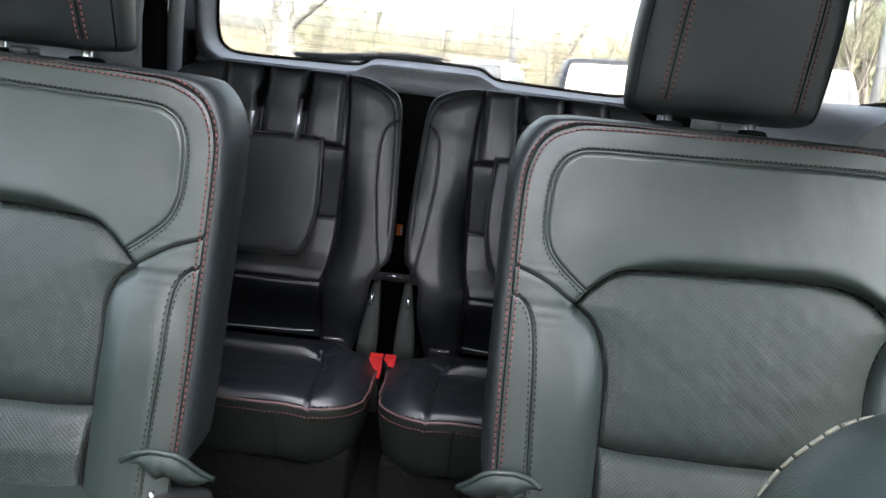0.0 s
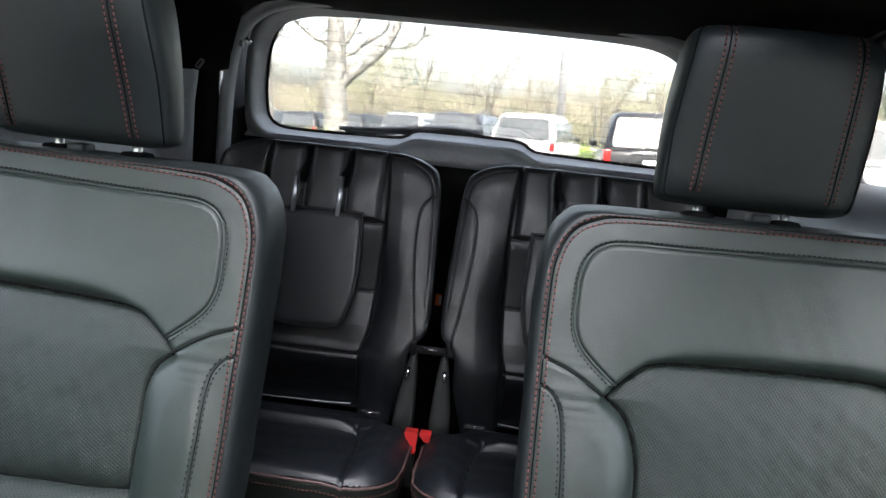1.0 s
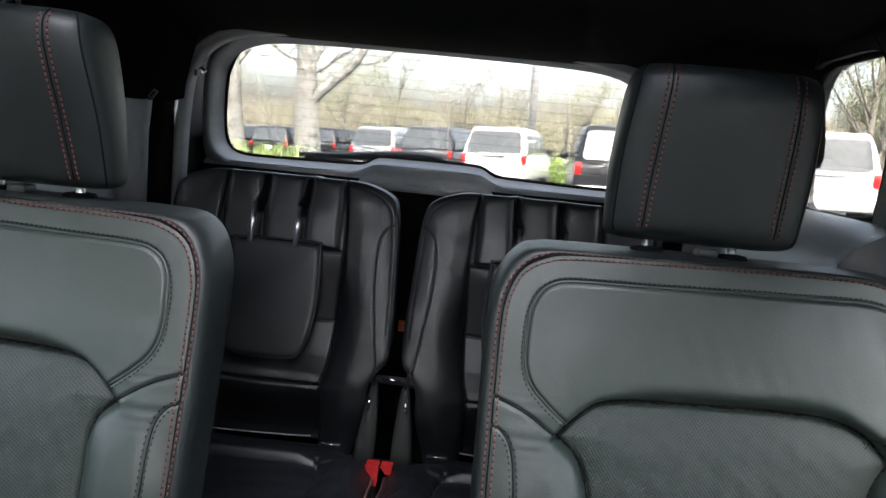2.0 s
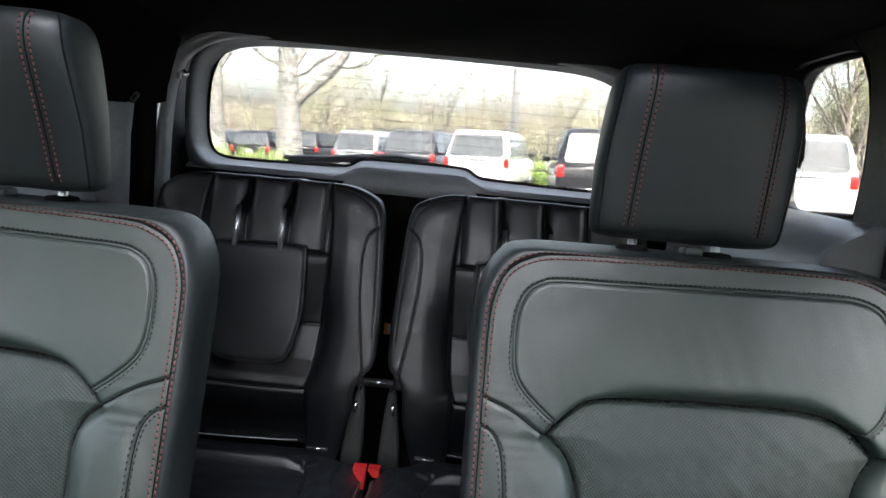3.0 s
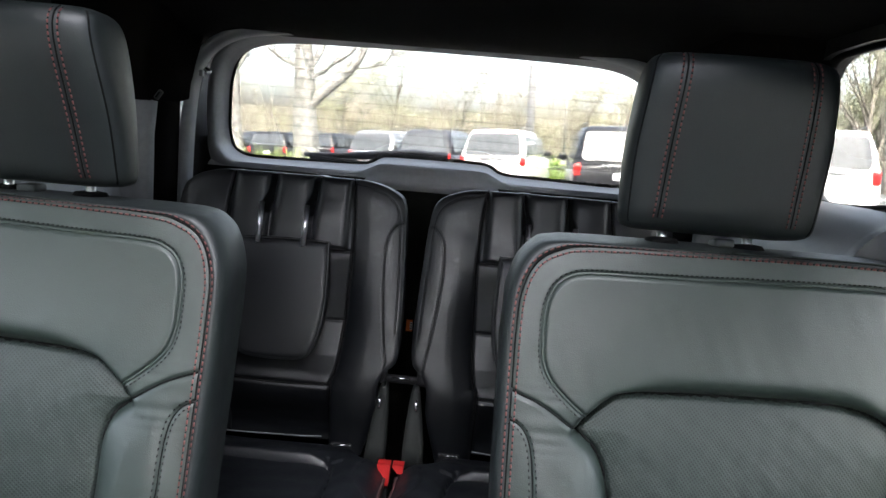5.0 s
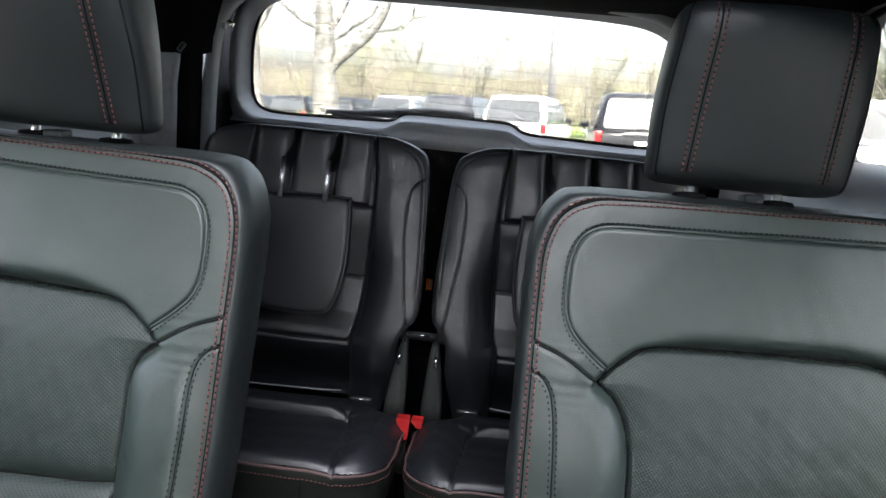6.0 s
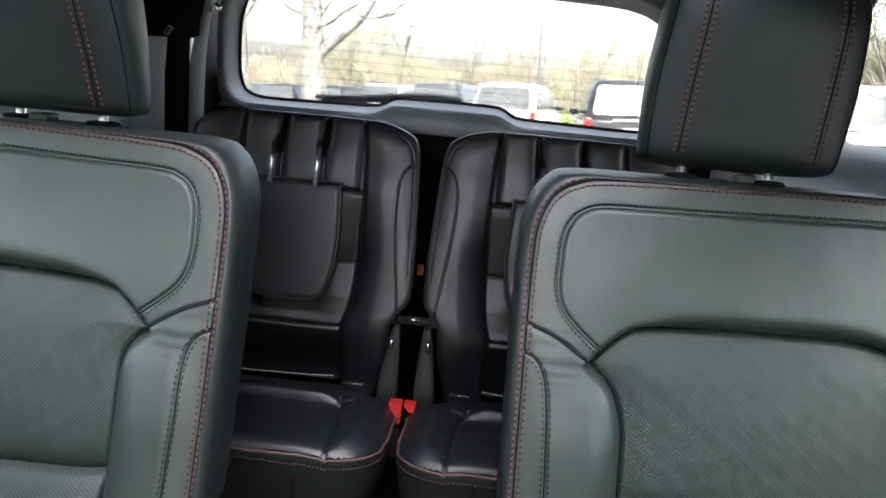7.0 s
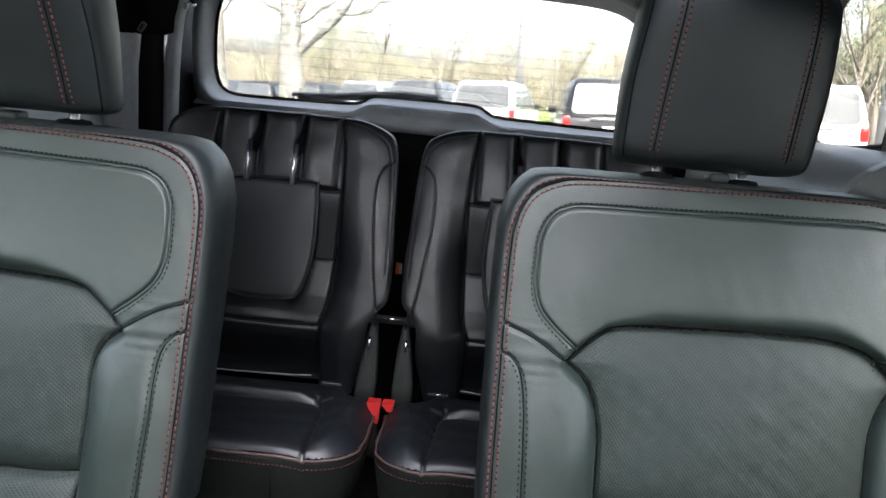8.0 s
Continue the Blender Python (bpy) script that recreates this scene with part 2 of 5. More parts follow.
def pane_with_holes(outer, holes, thickness, to_world, material, name, parent=None, label="", kind=""):
    """A flat plate with openings through it; outlines in two coordinates, to_world(u, v, depth) places them."""
    bm = bmesh.new()
    edges = []
    for ring in (outer, *holes):
        vs = [bm.verts.new((float(u), float(v), 0)) for u, v in ring]
        edges += [bm.edges.new((vs[i], vs[(i + 1) % len(vs)])) for i in range(len(vs))]
    bmesh.ops.triangle_fill(bm, edges=edges, use_beauty=True, use_dissolve=False)
    ext = bmesh.ops.extrude_face_region(bm, geom=bm.faces[:])
    bmesh.ops.translate(bm, vec=(0, 0, thickness), verts=[g for g in ext["geom"] if isinstance(g, bmesh.types.BMVert)])
    for v in bm.verts:
        v.co = Vector(to_world(*v.co))
    return part(name, bm, material, parent, label, smooth=False, kind=kind)


def rounded_rect(u0, v0, u1, v1, r, n=6):
    pts = []
    for cu, cv, a0 in ((u1 - r, v1 - r, 0), (u0 + r, v1 - r, 90), (u0 + r, v0 + r, 180), (u1 - r, v0 + r, 270)):
        for k in range(n + 1):
            a = radians(a0 + 90 * k / n)
            pts.append((cu + r * math.cos(a), cv + r * math.sin(a)))
    return pts


# ---------------------------------------------------------------- the car's shell
FLOOR_Z, CEIL_Z, SIDE_X, DOOR_X = 0.60, 1.715, 0.735, 0.795
part("floor", rounded_box((1.66, 3.9, 0.05), (0, 0.2, FLOOR_Z - 0.025), 0), CARPET, None, "black carpeted car floor", False, "structure")

# headliner: a shallow dome that drops to the rear header
hx, hy = np.linspace(-0.82, 0.82, 42), np.linspace(-0.98, 1.80, 70)
ROOF_X, ROOF_Y = 0.42, (-0.58, 0.79)


def headliner_height(x, y):
    z = CEIL_Z + 0.03 * (1 - (x / 0.80) ** 2)
    lip = np.maximum(z - 1.6820 + 0.05 * step(0.43, 0.56, np.abs(x)), 0)
    start = 1.20 + 0.30 * step(0.45, 0.60, np.abs(x))
    t = np.clip((y - start) / (1.63 - start), 0, 1)
    # last term lowers the unseen front end to keep windscreen light off the headrests
    return z - lip * t * t * (3 - 2 * t) + 0.016 * step(1.64, 1.79, y) - 0.17 * step(-0.3, -0.98, y)


gx, gy = np.meshgrid(hx, hy)
gz = headliner_height(gx, gy)
idx = np.arange(gx.size).reshape(gx.shape)
low = np.stack([gx, gy, gz], -1).reshape(-1, 3)
high = low + np.array([0, 0, 0.04])
q = np.stack([idx[:-1, :-1], idx[:-1, 1:], idx[1:, 1:], idx[1:, :-1]], -1).reshape(-1, 4)
mid_x, mid_y = gx.ravel()[q].mean(1), gy.ravel()[q].mean(1)
q = q[~((np.abs(mid_x) < ROOF_X) & (mid_y > ROOF_Y[0]) & (mid_y < ROOF_Y[1]))]
sides = {}
for quad in q.tolist():
    for i in range(4):
        sides[(quad[i], quad[(i + 1) % 4])] = True
rimq = [(a, b, b + gx.size, a + gx.size) for a, b in sides if (b, a) not in sides]
mesh_object("ceiling", np.vstack([low, high]), q[:, ::-1].tolist() + (q + gx.size).tolist() + rimq, HEADLINER, None, "dark cloth headliner of the car roof", kind="structure")


# glass roof over the first two rows
pane_with_holes(rounded_rect(-0.46, ROOF_Y[0] - 0.04, 0.46, ROOF_Y[1] + 0.04, 0.05), [], 0.005, lambda x, y, d: (x, y, 1.790 + d - 0.02 * (x / 0.46) ** 2), GLASS_ROOF, "window_8", None, "dark tinted glass roof panel", "structure")


def side_wall(sign, name, number):
    """One body side with its front door, rear door and quarter window openings."""
    quarter = [(1.130, 1.433), (1.27, 1.422), (1.41, 1.427), (1.448, 1.47), (1.454, 1.61), (1.438, 1.666), (1.406, 1.689), (1.337, 1.695), (1.187, 1.690), (1.140, 1.63), (1.123, 1.51)]
    if sign < 0:
        quarter = [(1.20 + (y - 1.123) * 0.45, z) for y, z in quarter]
    quarter_line = curve_of(quarter + quarter[:1], 4)[:-1]
    rear_door = rounded_rect(0.06, 1.20, 0.86, 1.52, 0.08)
    front_door = rounded_rect(-0.92, 1.16, -0.06, 1.54, 0.08)

    def at_quarter(y, z, d):
        return (sign * (SIDE_X + d), y, z)

    def at_door(y, z, d):
        return (sign * (DOOR_X + d), y, z)

    pane_with_holes([(1.02, 0.58), (1.62, 0.58), (1.62, 1.75), (1.02, 1.75)], [quarter_line], 0.05, at_quarter, PLASTIC_BLACK, name + "_quarter", None, "black inner quarter panel of the car", "structure")
    pane_with_holes([(-1.75, 0.58), (1.02, 0.58), (1.02, 1.75), (-0.95, 1.75), (-1.02, 1.64), (-1.75, 1.14)], [rear_door, front_door], 0.05, at_door, PLASTIC_BLACK, name + "_door", None, "black inner door side of the car", "structure")
    for k, (hole, x0) in enumerate(((quarter_line, SIDE_X), (rear_door, DOOR_X), (front_door, DOOR_X))):
        pane = pane_with_holes([(u, v) for u, v in hole], [], 0.004, lambda y, z, d: (sign * (x0 + 0.028 + d), y, z), (GLASS_REAR, GLASS_DOOR, GLASS_DARK)[k], "window_%d" % (number + k), None, "fixed car side window with black edge", "structure")
        pane.visible_shadow = True
        rubber = [(sign * (x0 + 0.02), u, v) for u, v in hole]
        v_, f_ = tube(rubber + rubber[:2], 0.009, 6, False)
        mesh_object("window_seal", v_, f_, RUBBER, pane, "black rubber seal")


side_wall(1, "wall_right", 1)
side_wall(-1, "wall_left", 4)

# windscreen end, behind the camera
part("dashboard", rounded_box((1.50, 0.55, 0.53), (0, -1.32, 0.88), 0.06), PLASTIC_BLACK, None, "plain black dashboard", True, "structure")
# glass far darker than a windscreen's, to dim the light from the front
pane_with_holes([(-0.72, 0), (0.72, 0), (0.68, 1), (-0.68, 1)], [], 0.005, lambda u, v, d: (u, -1.68 + 0.70 * v, 1.14 + 0.49 * v + d), GLASS_FRONT, "window_7", None, "slanted unseen windscreen, darkened to dim the front light", "structure")
part("wall_front", rounded_box((1.6, 0.05, 0.6), (0, -1.72, 0.87), 0), PLASTIC_BLACK, None, "black front bulkhead", False, "structure")


# quarter trim under the side windows, with its sloping ledge
def quarter_trim(sign, name):
    profile = [(0.737, 1.430), (0.722, 1.426), (0.690, 1.411), (0.660, 1.386), (0.640, 1.35), (0.628, 1.28), (0.63, 1.10), (0.61, 1.0), (0.61, 0.60)]
    line = curve_of(profile, 5)
    rings = []
    for y in np.linspace(1.03, 1.60, 25):
        swell = 0.012 * math.sin((y - 1.03) / 0.57 * math.pi)
        rings.append([(sign * (u - swell * step(0.735, 0.63, np.array(u))), y, v) for u, v in line])
    v, f = loft(rings, False)
    n = len(v)
    v.append((sign * 0.737, 1.03, 0.60))
    f.append(tuple(range(len(line))) + (n,))
    return mesh_object(name, v, f, PLASTIC_GREY, None, "grey plastic quarter trim with sloping ledge", kind="structure")


quarter_trim(1, "trim_quarter_right")
quarter_trim(-1, "trim_quarter_left")


# pillar between rear door and quarter window
def pillar(sign, name):
    def ring(z, y1):
        y1 += 0.075 if sign < 0 else 0
        return [(sign * u, y, z) for u, y in ((0.80, 0.93), (0.775, 0.935), (0.767, 0.98), (0.762, 1.03), (0.752, max(y1 - 0.05, 1.04)), (0.741, y1 - 0.012), (0.734, y1 - 0.002), (0.745, y1 + 0.002))]

    v, f = loft([ring(z, y1) for z, y1 in ((1.395, 1.135), (1.41, 1.133), (1.431, 1.130), (1.51, 1.122), (1.554, 1.126), (1.595, 1.133), (1.639, 1.150), (1.688, 1.187), (1.72, 1.226), (1.76, 1.27))], False)
    mesh_object(name, v, f, HEADLINER, None, "black cloth-covered body pillar", kind="structure")
    v, f = loft([ring(z, y1) for z, y1 in ((0.62, 1.13), (1.30, 1.13), (1.394, 1.135))], False)
    mesh_object(name + "_base", v, f, PLASTIC_GREY, None, "grey plastic base of the body pillar", kind="structure")


pillar(1, "trim_pillar_right")
pillar(-1, "trim_pillar_left")


# rear pillar: grey panel below, black above, then the dark belt strip
def rear_pillar(sign, name):
    rings = []
    for z in (0.60, 1.0, 1.30, 1.45, 1.50, 1.525):
        k = 0.02 * step(1.45, 1.53, np.array(z))
        rings.append([(sign * u, y, z) for u, y in ((0.735, 1.44), (0.68, 1.455 + k), (0.625, 1.48 + k), (0.60, 1.497 + k), (0.578, 1.50 + k), (0.572, 1.515 + k), (0.576, 1.53 + k))])
    v, f = loft(rings, False)
    mesh_object(name, v, f, PLASTIC_GREY, None, "grey plastic rear pillar panel", kind="structure")
    rings = [[(sign * (u + 0.006), y + 0.024, 1.505) for u, y in ((0.79, 1.44), (0.68, 1.455), (0.625, 1.48), (0.60, 1.497), (0.578, 1.50), (0.572, 1.515), (0.576, 1.55))]]
    for z in (1.525, 1.56, 1.60, 1.65, 1.70, 1.74):
        k = 0.05 * step(1.53, 1.74, np.array(z))
        rings.append([(sign * (u - k), y - k * 0.6, z) for u, y in ((0.79, 1.44), (0.72, 1.45), (0.65, 1.475), (0.60, 1.495), (0.575, 1.505), (0.56, 1.53), (0.53, 1.60))])
    v, f = loft(rings, False)
    mesh_object(name + "_top", v, f, HEADLINER, None, "black cloth upper rear pillar", kind="structure")
    rings = [[(sign * u, y, z) for u, y in ((0.60, 1.53), (0.57, 1.535), (0.556, 1.56), (0.552, 1.60))] for z in (0.60, 1.2, 1.56, 1.62)]
    v, f = loft(rings, False)
    mesh_object(name + "_strip", v, f, HEADLINER, None, "black strip beside the tailgate opening", kind="structure")


rear_pillar(-1, "trim_rear_pillar_left")
rear_pillar(1, "trim_rear_pillar_right")

# tailgate opening: garnish arch, rubber seal and closing body behind
arch = [(-0.552, 0.62), (-0.552, 1.10), (-0.551, 1.36), (-0.546, 1.50), (-0.532, 1.590), (-0.498, 1.648), (-0.430, 1.686), (-0.33, 1.701), (-0.15, 1.710), (0, 1.712)]
arch = arch + [(-x, z) for x, z in arch[-2::-1]]
arch_line = curve_of(arch, 6)
tang = np.gradient(arch_line, axis=0)
tang /= np.linalg.norm(tang, axis=1, keepdims=True)
inward = np.stack([tang[:, 1], -tang[:, 0]], 1)


def along_arch(offsets, name, material, label):
    """A moulding that follows the tailgate arch; offsets are (inward, back) pairs."""
    rings = []
    for p, n in zip(arch_line, inward):
        rings.append([(p[0] + n[0] * a, 1.60 + b, p[1] + n[1] * a) for a, b in offsets])
    v, f = loft(rings, False)
    return mesh_object(name, v, f, material, None, label, kind="structure")


along_arch([(-0.007, 0.016), (-0.003, -0.001), (0.006, -0.006), (0.014, -0.002), (0.019, 0.008), (0.020, 0.03)], "trim_tailgate_arch", PLASTIC_GREY, "grey garnish round the tailgate opening")
along_arch([(0.019, 0.028), (-0.015, 0.05), (-0.045, 0.08), (-0.05, 0.15), (-0.05, 0.24), (-0.02, 0.30)], "trim_tailgate_channel", RUBBER, "black rubber channel of the tailgate opening")
rings = [(p[0] + n[0] * 0.008, 1.64, p[1] + n[1] * 0.008) for p, n in zip(arch_line, inward)]
v, f = tube(rings, 0.010, 8)
mesh_object("trim_tailgate_seal", v, f, RUBBER, None, "round black rubber seal", kind="structure")

# plain underbody and wheels that carry the cabin
part("trim_underbody", rounded_box((1.66, 3.95, 0.26), (0, 0.2, 0.44), 0.05), PLASTIC_BLACK, None, "plain dark underbody of the car", False, "structure")
for wx in (-0.80, 0.80):
    for wy in (-1.30, 1.62):
        rings = [[(wx + dx, wy + r * math.cos(2 * math.pi * k / 28), 0.40 + 0.0594 * wx + r * math.sin(2 * math.pi * k / 28)) for k in range(28)] for dx, r in ((-0.12, 0.26), (-0.12, 0.37), (-0.09, 0.395), (0.09, 0.395), (0.12, 0.37), (0.12, 0.26))]
        v, f = loft(rings, True, True)
        mesh_object("trim_wheel", v, f, RUBBER, None, "plain black wheel under the car", kind="structure")


# ---------------------------------------------------------------- tailgate with its window
def glass_y(z):
    return 1.925 - 0.42 * (z - 1.395)


tailgate = thing("tailgate", "closed grey-trimmed car tailgate with a heated rear window", "tailgate", (0, 1.9, 0.62))
BACK = Matrix.Translation((0, 1.9, 0.62)).inverted()


def at_tailgate(ob):
    """Keeps a part made in the car's metres at its place under the tailgate."""
    ob.parent = tailgate
    ob.matrix_parent_inverse = BACK
    return ob


half_window = [(0.0, 1.692), (-0.20, 1.691), (-0.36, 1.687), (-0.44, 1.677), (-0.495, 1.652), (-0.528, 1.605), (-0.545, 1.53), (-0.552, 1.46), (-0.545, 1.418), (-0.515, 1.397), (-0.45, 1.393), (-0.30, 1.396), (-0.195, 1.399), (-0.165, 1.406), (-0.145, 1.418), (-0.115, 1.4235), (0.0, 1.425)]
window_line = np.vstack([curve_of(half_window, 5), curve_of([(-x, z) for x, z in half_window[::-1]], 5)[1:-1]])
wt = np.roll(window_line, -1, 0) - np.roll(window_line, 1, 0)
wt /= np.linalg.norm(wt, axis=1, keepdims=True)
w_out = np.stack([wt[:, 1], -wt[:, 0]], 1)
for _ in range(3):
    w_out = (np.roll(w_out, 1, 0) + w_out * 2 + np.roll(w_out, -1, 0)) / 4


def window_ring(out, forward):
    if out > 0.03:
        spread = 0.030 + (out - 0.030) * step(1.47, 1.40, window_line[:, 1])
        return [(p[0] + n[0] * o, glass_y(p[1]) - forward, p[1] + n[1] * o) for p, n, o in zip(window_line, w_out, spread)]
    return [(p[0] + n[0] * out, glass_y(p[1]) - forward, p[1] + n[1] * out) for p, n in zip(window_line, w_out)]


rings = [window_ring(o, b) for o, b in ((-0.002, -0.012), (0.0, 0.0), (0.003, 0.008), (0.006, 0.020), (0.010, 0.036), (0.014, 0.050), (0.019, 0.057), (0.026, 0.059), (0.034, 0.0575), (0.046, 0.050), (0.060, 0.040))]
v, f = loft(rings)
at_tailgate(mesh_object("window_surround", v, f, PLASTIC_GREY, None, "smooth grey plastic surround"))
at_tailgate(pane_with_holes([tuple(p) for p in window_line], [], 0.004, lambda x, z, d: (x * 1.01, glass_y(z) + 0.012 + d, z), GLASS_REAR, "rear_window_pane", None, "tinted heated glass"))
rings = [[(p[0] - n[0] * w, glass_y(p[1]) + 0.0105, p[1] - n[1] * w) for p, n, w in zip(window_line, w_out, 0.0015 + 0.0085 * step(1.67, 1.62, window_line[:, 1]))], window_ring(0.006, -0.0105)]
v, f = loft(rings)
at_tailgate(mesh_object("black_band", v, f, CERAMIC, None, "black printed edge of the glass"))
for k in range(11):
    z = 1.44 + k * 0.0235
    half = 0.53 - max(0, z - 1.60) * 0.9
    bm = rounded_box((half * 2, 0.0004, 0.0012), (0, glass_y(z) + 0.010, z), 0)
    at_tailgate(part("heating_wire", bm, clear_glass("heating_wire", (0.62, 0.58, 0.54), 0.02) if k == 0 else bpy.data.materials["heating_wire"], None, "", False))

# lower inner panel with the hump in the middle
rings = []
for x in np.linspace(-0.60, 0.60, 61):
    hump = float(step(0.20, 0.125, np.array(abs(x))))
    top = 1.373 + 0.027 * hump
    y = 1.862 - 0.012 * hump
    rings.append([(x, y + 0.010, top + 0.010), (x, y + 0.0035, top), (x, y + 0.0010, top - 0.008), (x, y - 0.004, top - 0.018), (x, y - 0.010 - 0.006 * hump, top - 0.030), (x, y - 0.013 - 0.008 * hump, top - 0.041), (x, y - 0.006, top - 0.053)])
v, f = loft(rings, False)
at_tailgate(mesh_object("upper_panel", v, f, PLASTIC_GREY, None, "smooth grey panel with a raised middle"))
rings = [[(x, 1.856, 1.37), (x, 1.845, 1.30), (x, 1.84, 1.0), (x, 1.84, 0.62)] for x in np.linspace(-0.60, 0.60, 13)]
v, f = loft(rings, False)
# carpet black on this panel stands in for the deep shade between the seats
at_tailgate(mesh_object("lower_panel", v, f, CARPET, None, "lower panel, blackened for the shade between the seats"))
at_tailgate(part("outer_skin", rounded_box((1.44, 0.04, 0.80), (0, 1.97, 0.96), 0.01), PLASTIC_BLACK, None, "", True))

# wiper lying on the outside of the glass
v, f = tube([(0.03, 1.985, 1.436), (-0.06, 1.98, 1.436), (-0.16, 1.975, 1.426), (-0.26, 1.97, 1.417), (-0.36, 1.965, 1.413)], [0.012, 0.014, 0.013, 0.009, 0.006], 8)
at_tailgate(mesh_object("wiper_arm", v, f, PLASTIC_BLACK, None, "black rear wiper arm"))
v, f = tube([(-0.14, 1.955, 1.400), (-0.25, 1.952, 1.406), (-0.34, 1.948, 1.408)], 0.006, 6)
at_tailgate(mesh_object("wiper_blade", v, f, RUBBER, None, "black wiper blade"))

# little chromed clip on the arch
clip = thing("trim_clip", "small bright metal clip on the dark arch trim", "clip", (-0.487, 1.585, 1.588))
part("plate", rounded_box((0.016, 0.010, 0.012), (0, 0, 0), 0.003, 2, pose(0, 0, 0, 0, 40, 0)), CHROME, clip)
part("tab", rounded_box((0.008, 0.012, 0.014), (-0.013, 0, -0.006), 0.002, 2), PLASTIC_GREY, clip)


guide = thing("belt_guide", "small worn grey belt guide on the black rear pillar", "belt guide", (-0.548, 1.484, 1.525))
part("loop", rounded_box((0.010, 0.008, 0.022), (0, 0, 0), 0.003, 3, pose(0, 0, 0, 0, 35, 0)), PLASTIC_MID, guide)
part("slot", rounded_box((0.003, 0.004, 0.014), (0, -0.004, 0), 0.001, 2, pose(0, 0, 0, 0, 35, 0)), RUBBER, guide, "dark slot")


# ---------------------------------------------------------------- second-row captain's chairs
SEAM = curve_of([(-0.236, 0.80), (-0.239, 0.90), (-0.243, 1.00), (-0.246, 1.15), (-0.247, 1.26), (-0.243, 1.305), (-0.228, 1.338), (-0.200, 1.356), (-0.155, 1.364), (0, 1.369), (0.15, 1.372), (0.215, 1.369), (0.258, 1.352), (0.282, 1.318), (0.291, 1.26), (0.292, 1.15), (0.288, 1.0), (0.285, 0.90), (0.283, 0.80)], 10)
PIPE = curve_of([(-0.151, 1.156), (-0.183, 1.181), (-0.203, 1.202), (-0.212, 1.228), (-0.213, 1.262), (-0.211, 1.290), (-0.202, 1.312), (-0.186, 1.325), (-0.158, 1.331), (-0.05, 1.334), (0.05, 1.338), (0.15, 1.341), (0.205, 1.341), (0.237, 1.332), (0.253, 1.312), (0.259, 1.28), (0.258, 1.235), (0.252, 1.207), (0.238, 1.187), (0.214, 1.168)], 8)
ARC = [(-0.162, 1.136), (-0.149, 1.153), (-0.128, 1.173), (-0.105, 1.1845), (-0.039, 1.189), (0.059, 1.193), (0.140, 1.194), (0.184, 1.190), (0.216, 1.179), (0.237, 1.162), (0.250, 1.147)]
LEFT_SIDE = [(-0.111, 0.80), (-0.111, 0.90), (-0.112, 0.98), (-0.114, 1.045), (-0.119, 1.075), (-0.127, 1.099), (-0.140, 1.119), (-0.162, 1.136)]
RIGHT_SIDE = [(0.250, 1.147), (0.235, 1.124), (0.226, 1.100), (0.222, 1.07), (0.221, 1.0), (0.220, 0.90), (0.219, 0.80)]
ARC_L, LEFT_L, RIGHT_L = curve_of(ARC, 8), curve_of(LEFT_SIDE, 8), curve_of(RIGHT_SIDE, 8)
INSERT = np.vstack([LEFT_L, ARC_L[1:], RIGHT_L[1:]])
YOKE = np.vstack([PIPE, ARC_L[::-1][8:-8]])
V_LEFT = curve_of([(-0.247, 1.1815), (-0.240, 1.179), (-0.205, 1.166), (-0.162, 1.139)], 6)
V_RIGHT = curve_of([(0.250, 1.150), (0.268, 1.161), (0.291, 1.170)], 6)
WELT_L = curve_of([(-0.249, 1.147), (-0.233, 1.141), (-0.220, 1.122), (-0.213, 1.085), (-0.209, 1.03), (-0.205, 0.96), (-0.202, 0.90), (-0.200, 0.80)], 8)
WELT_R = curve_of([(0.294, 1.140), (0.284, 1.134), (0.274, 1.115), (0.268, 1.08), (0.265, 1.03), (0.262, 0.96), (0.260, 0.90), (0.258, 0.80)], 8)
CROSS_Z = 0.958


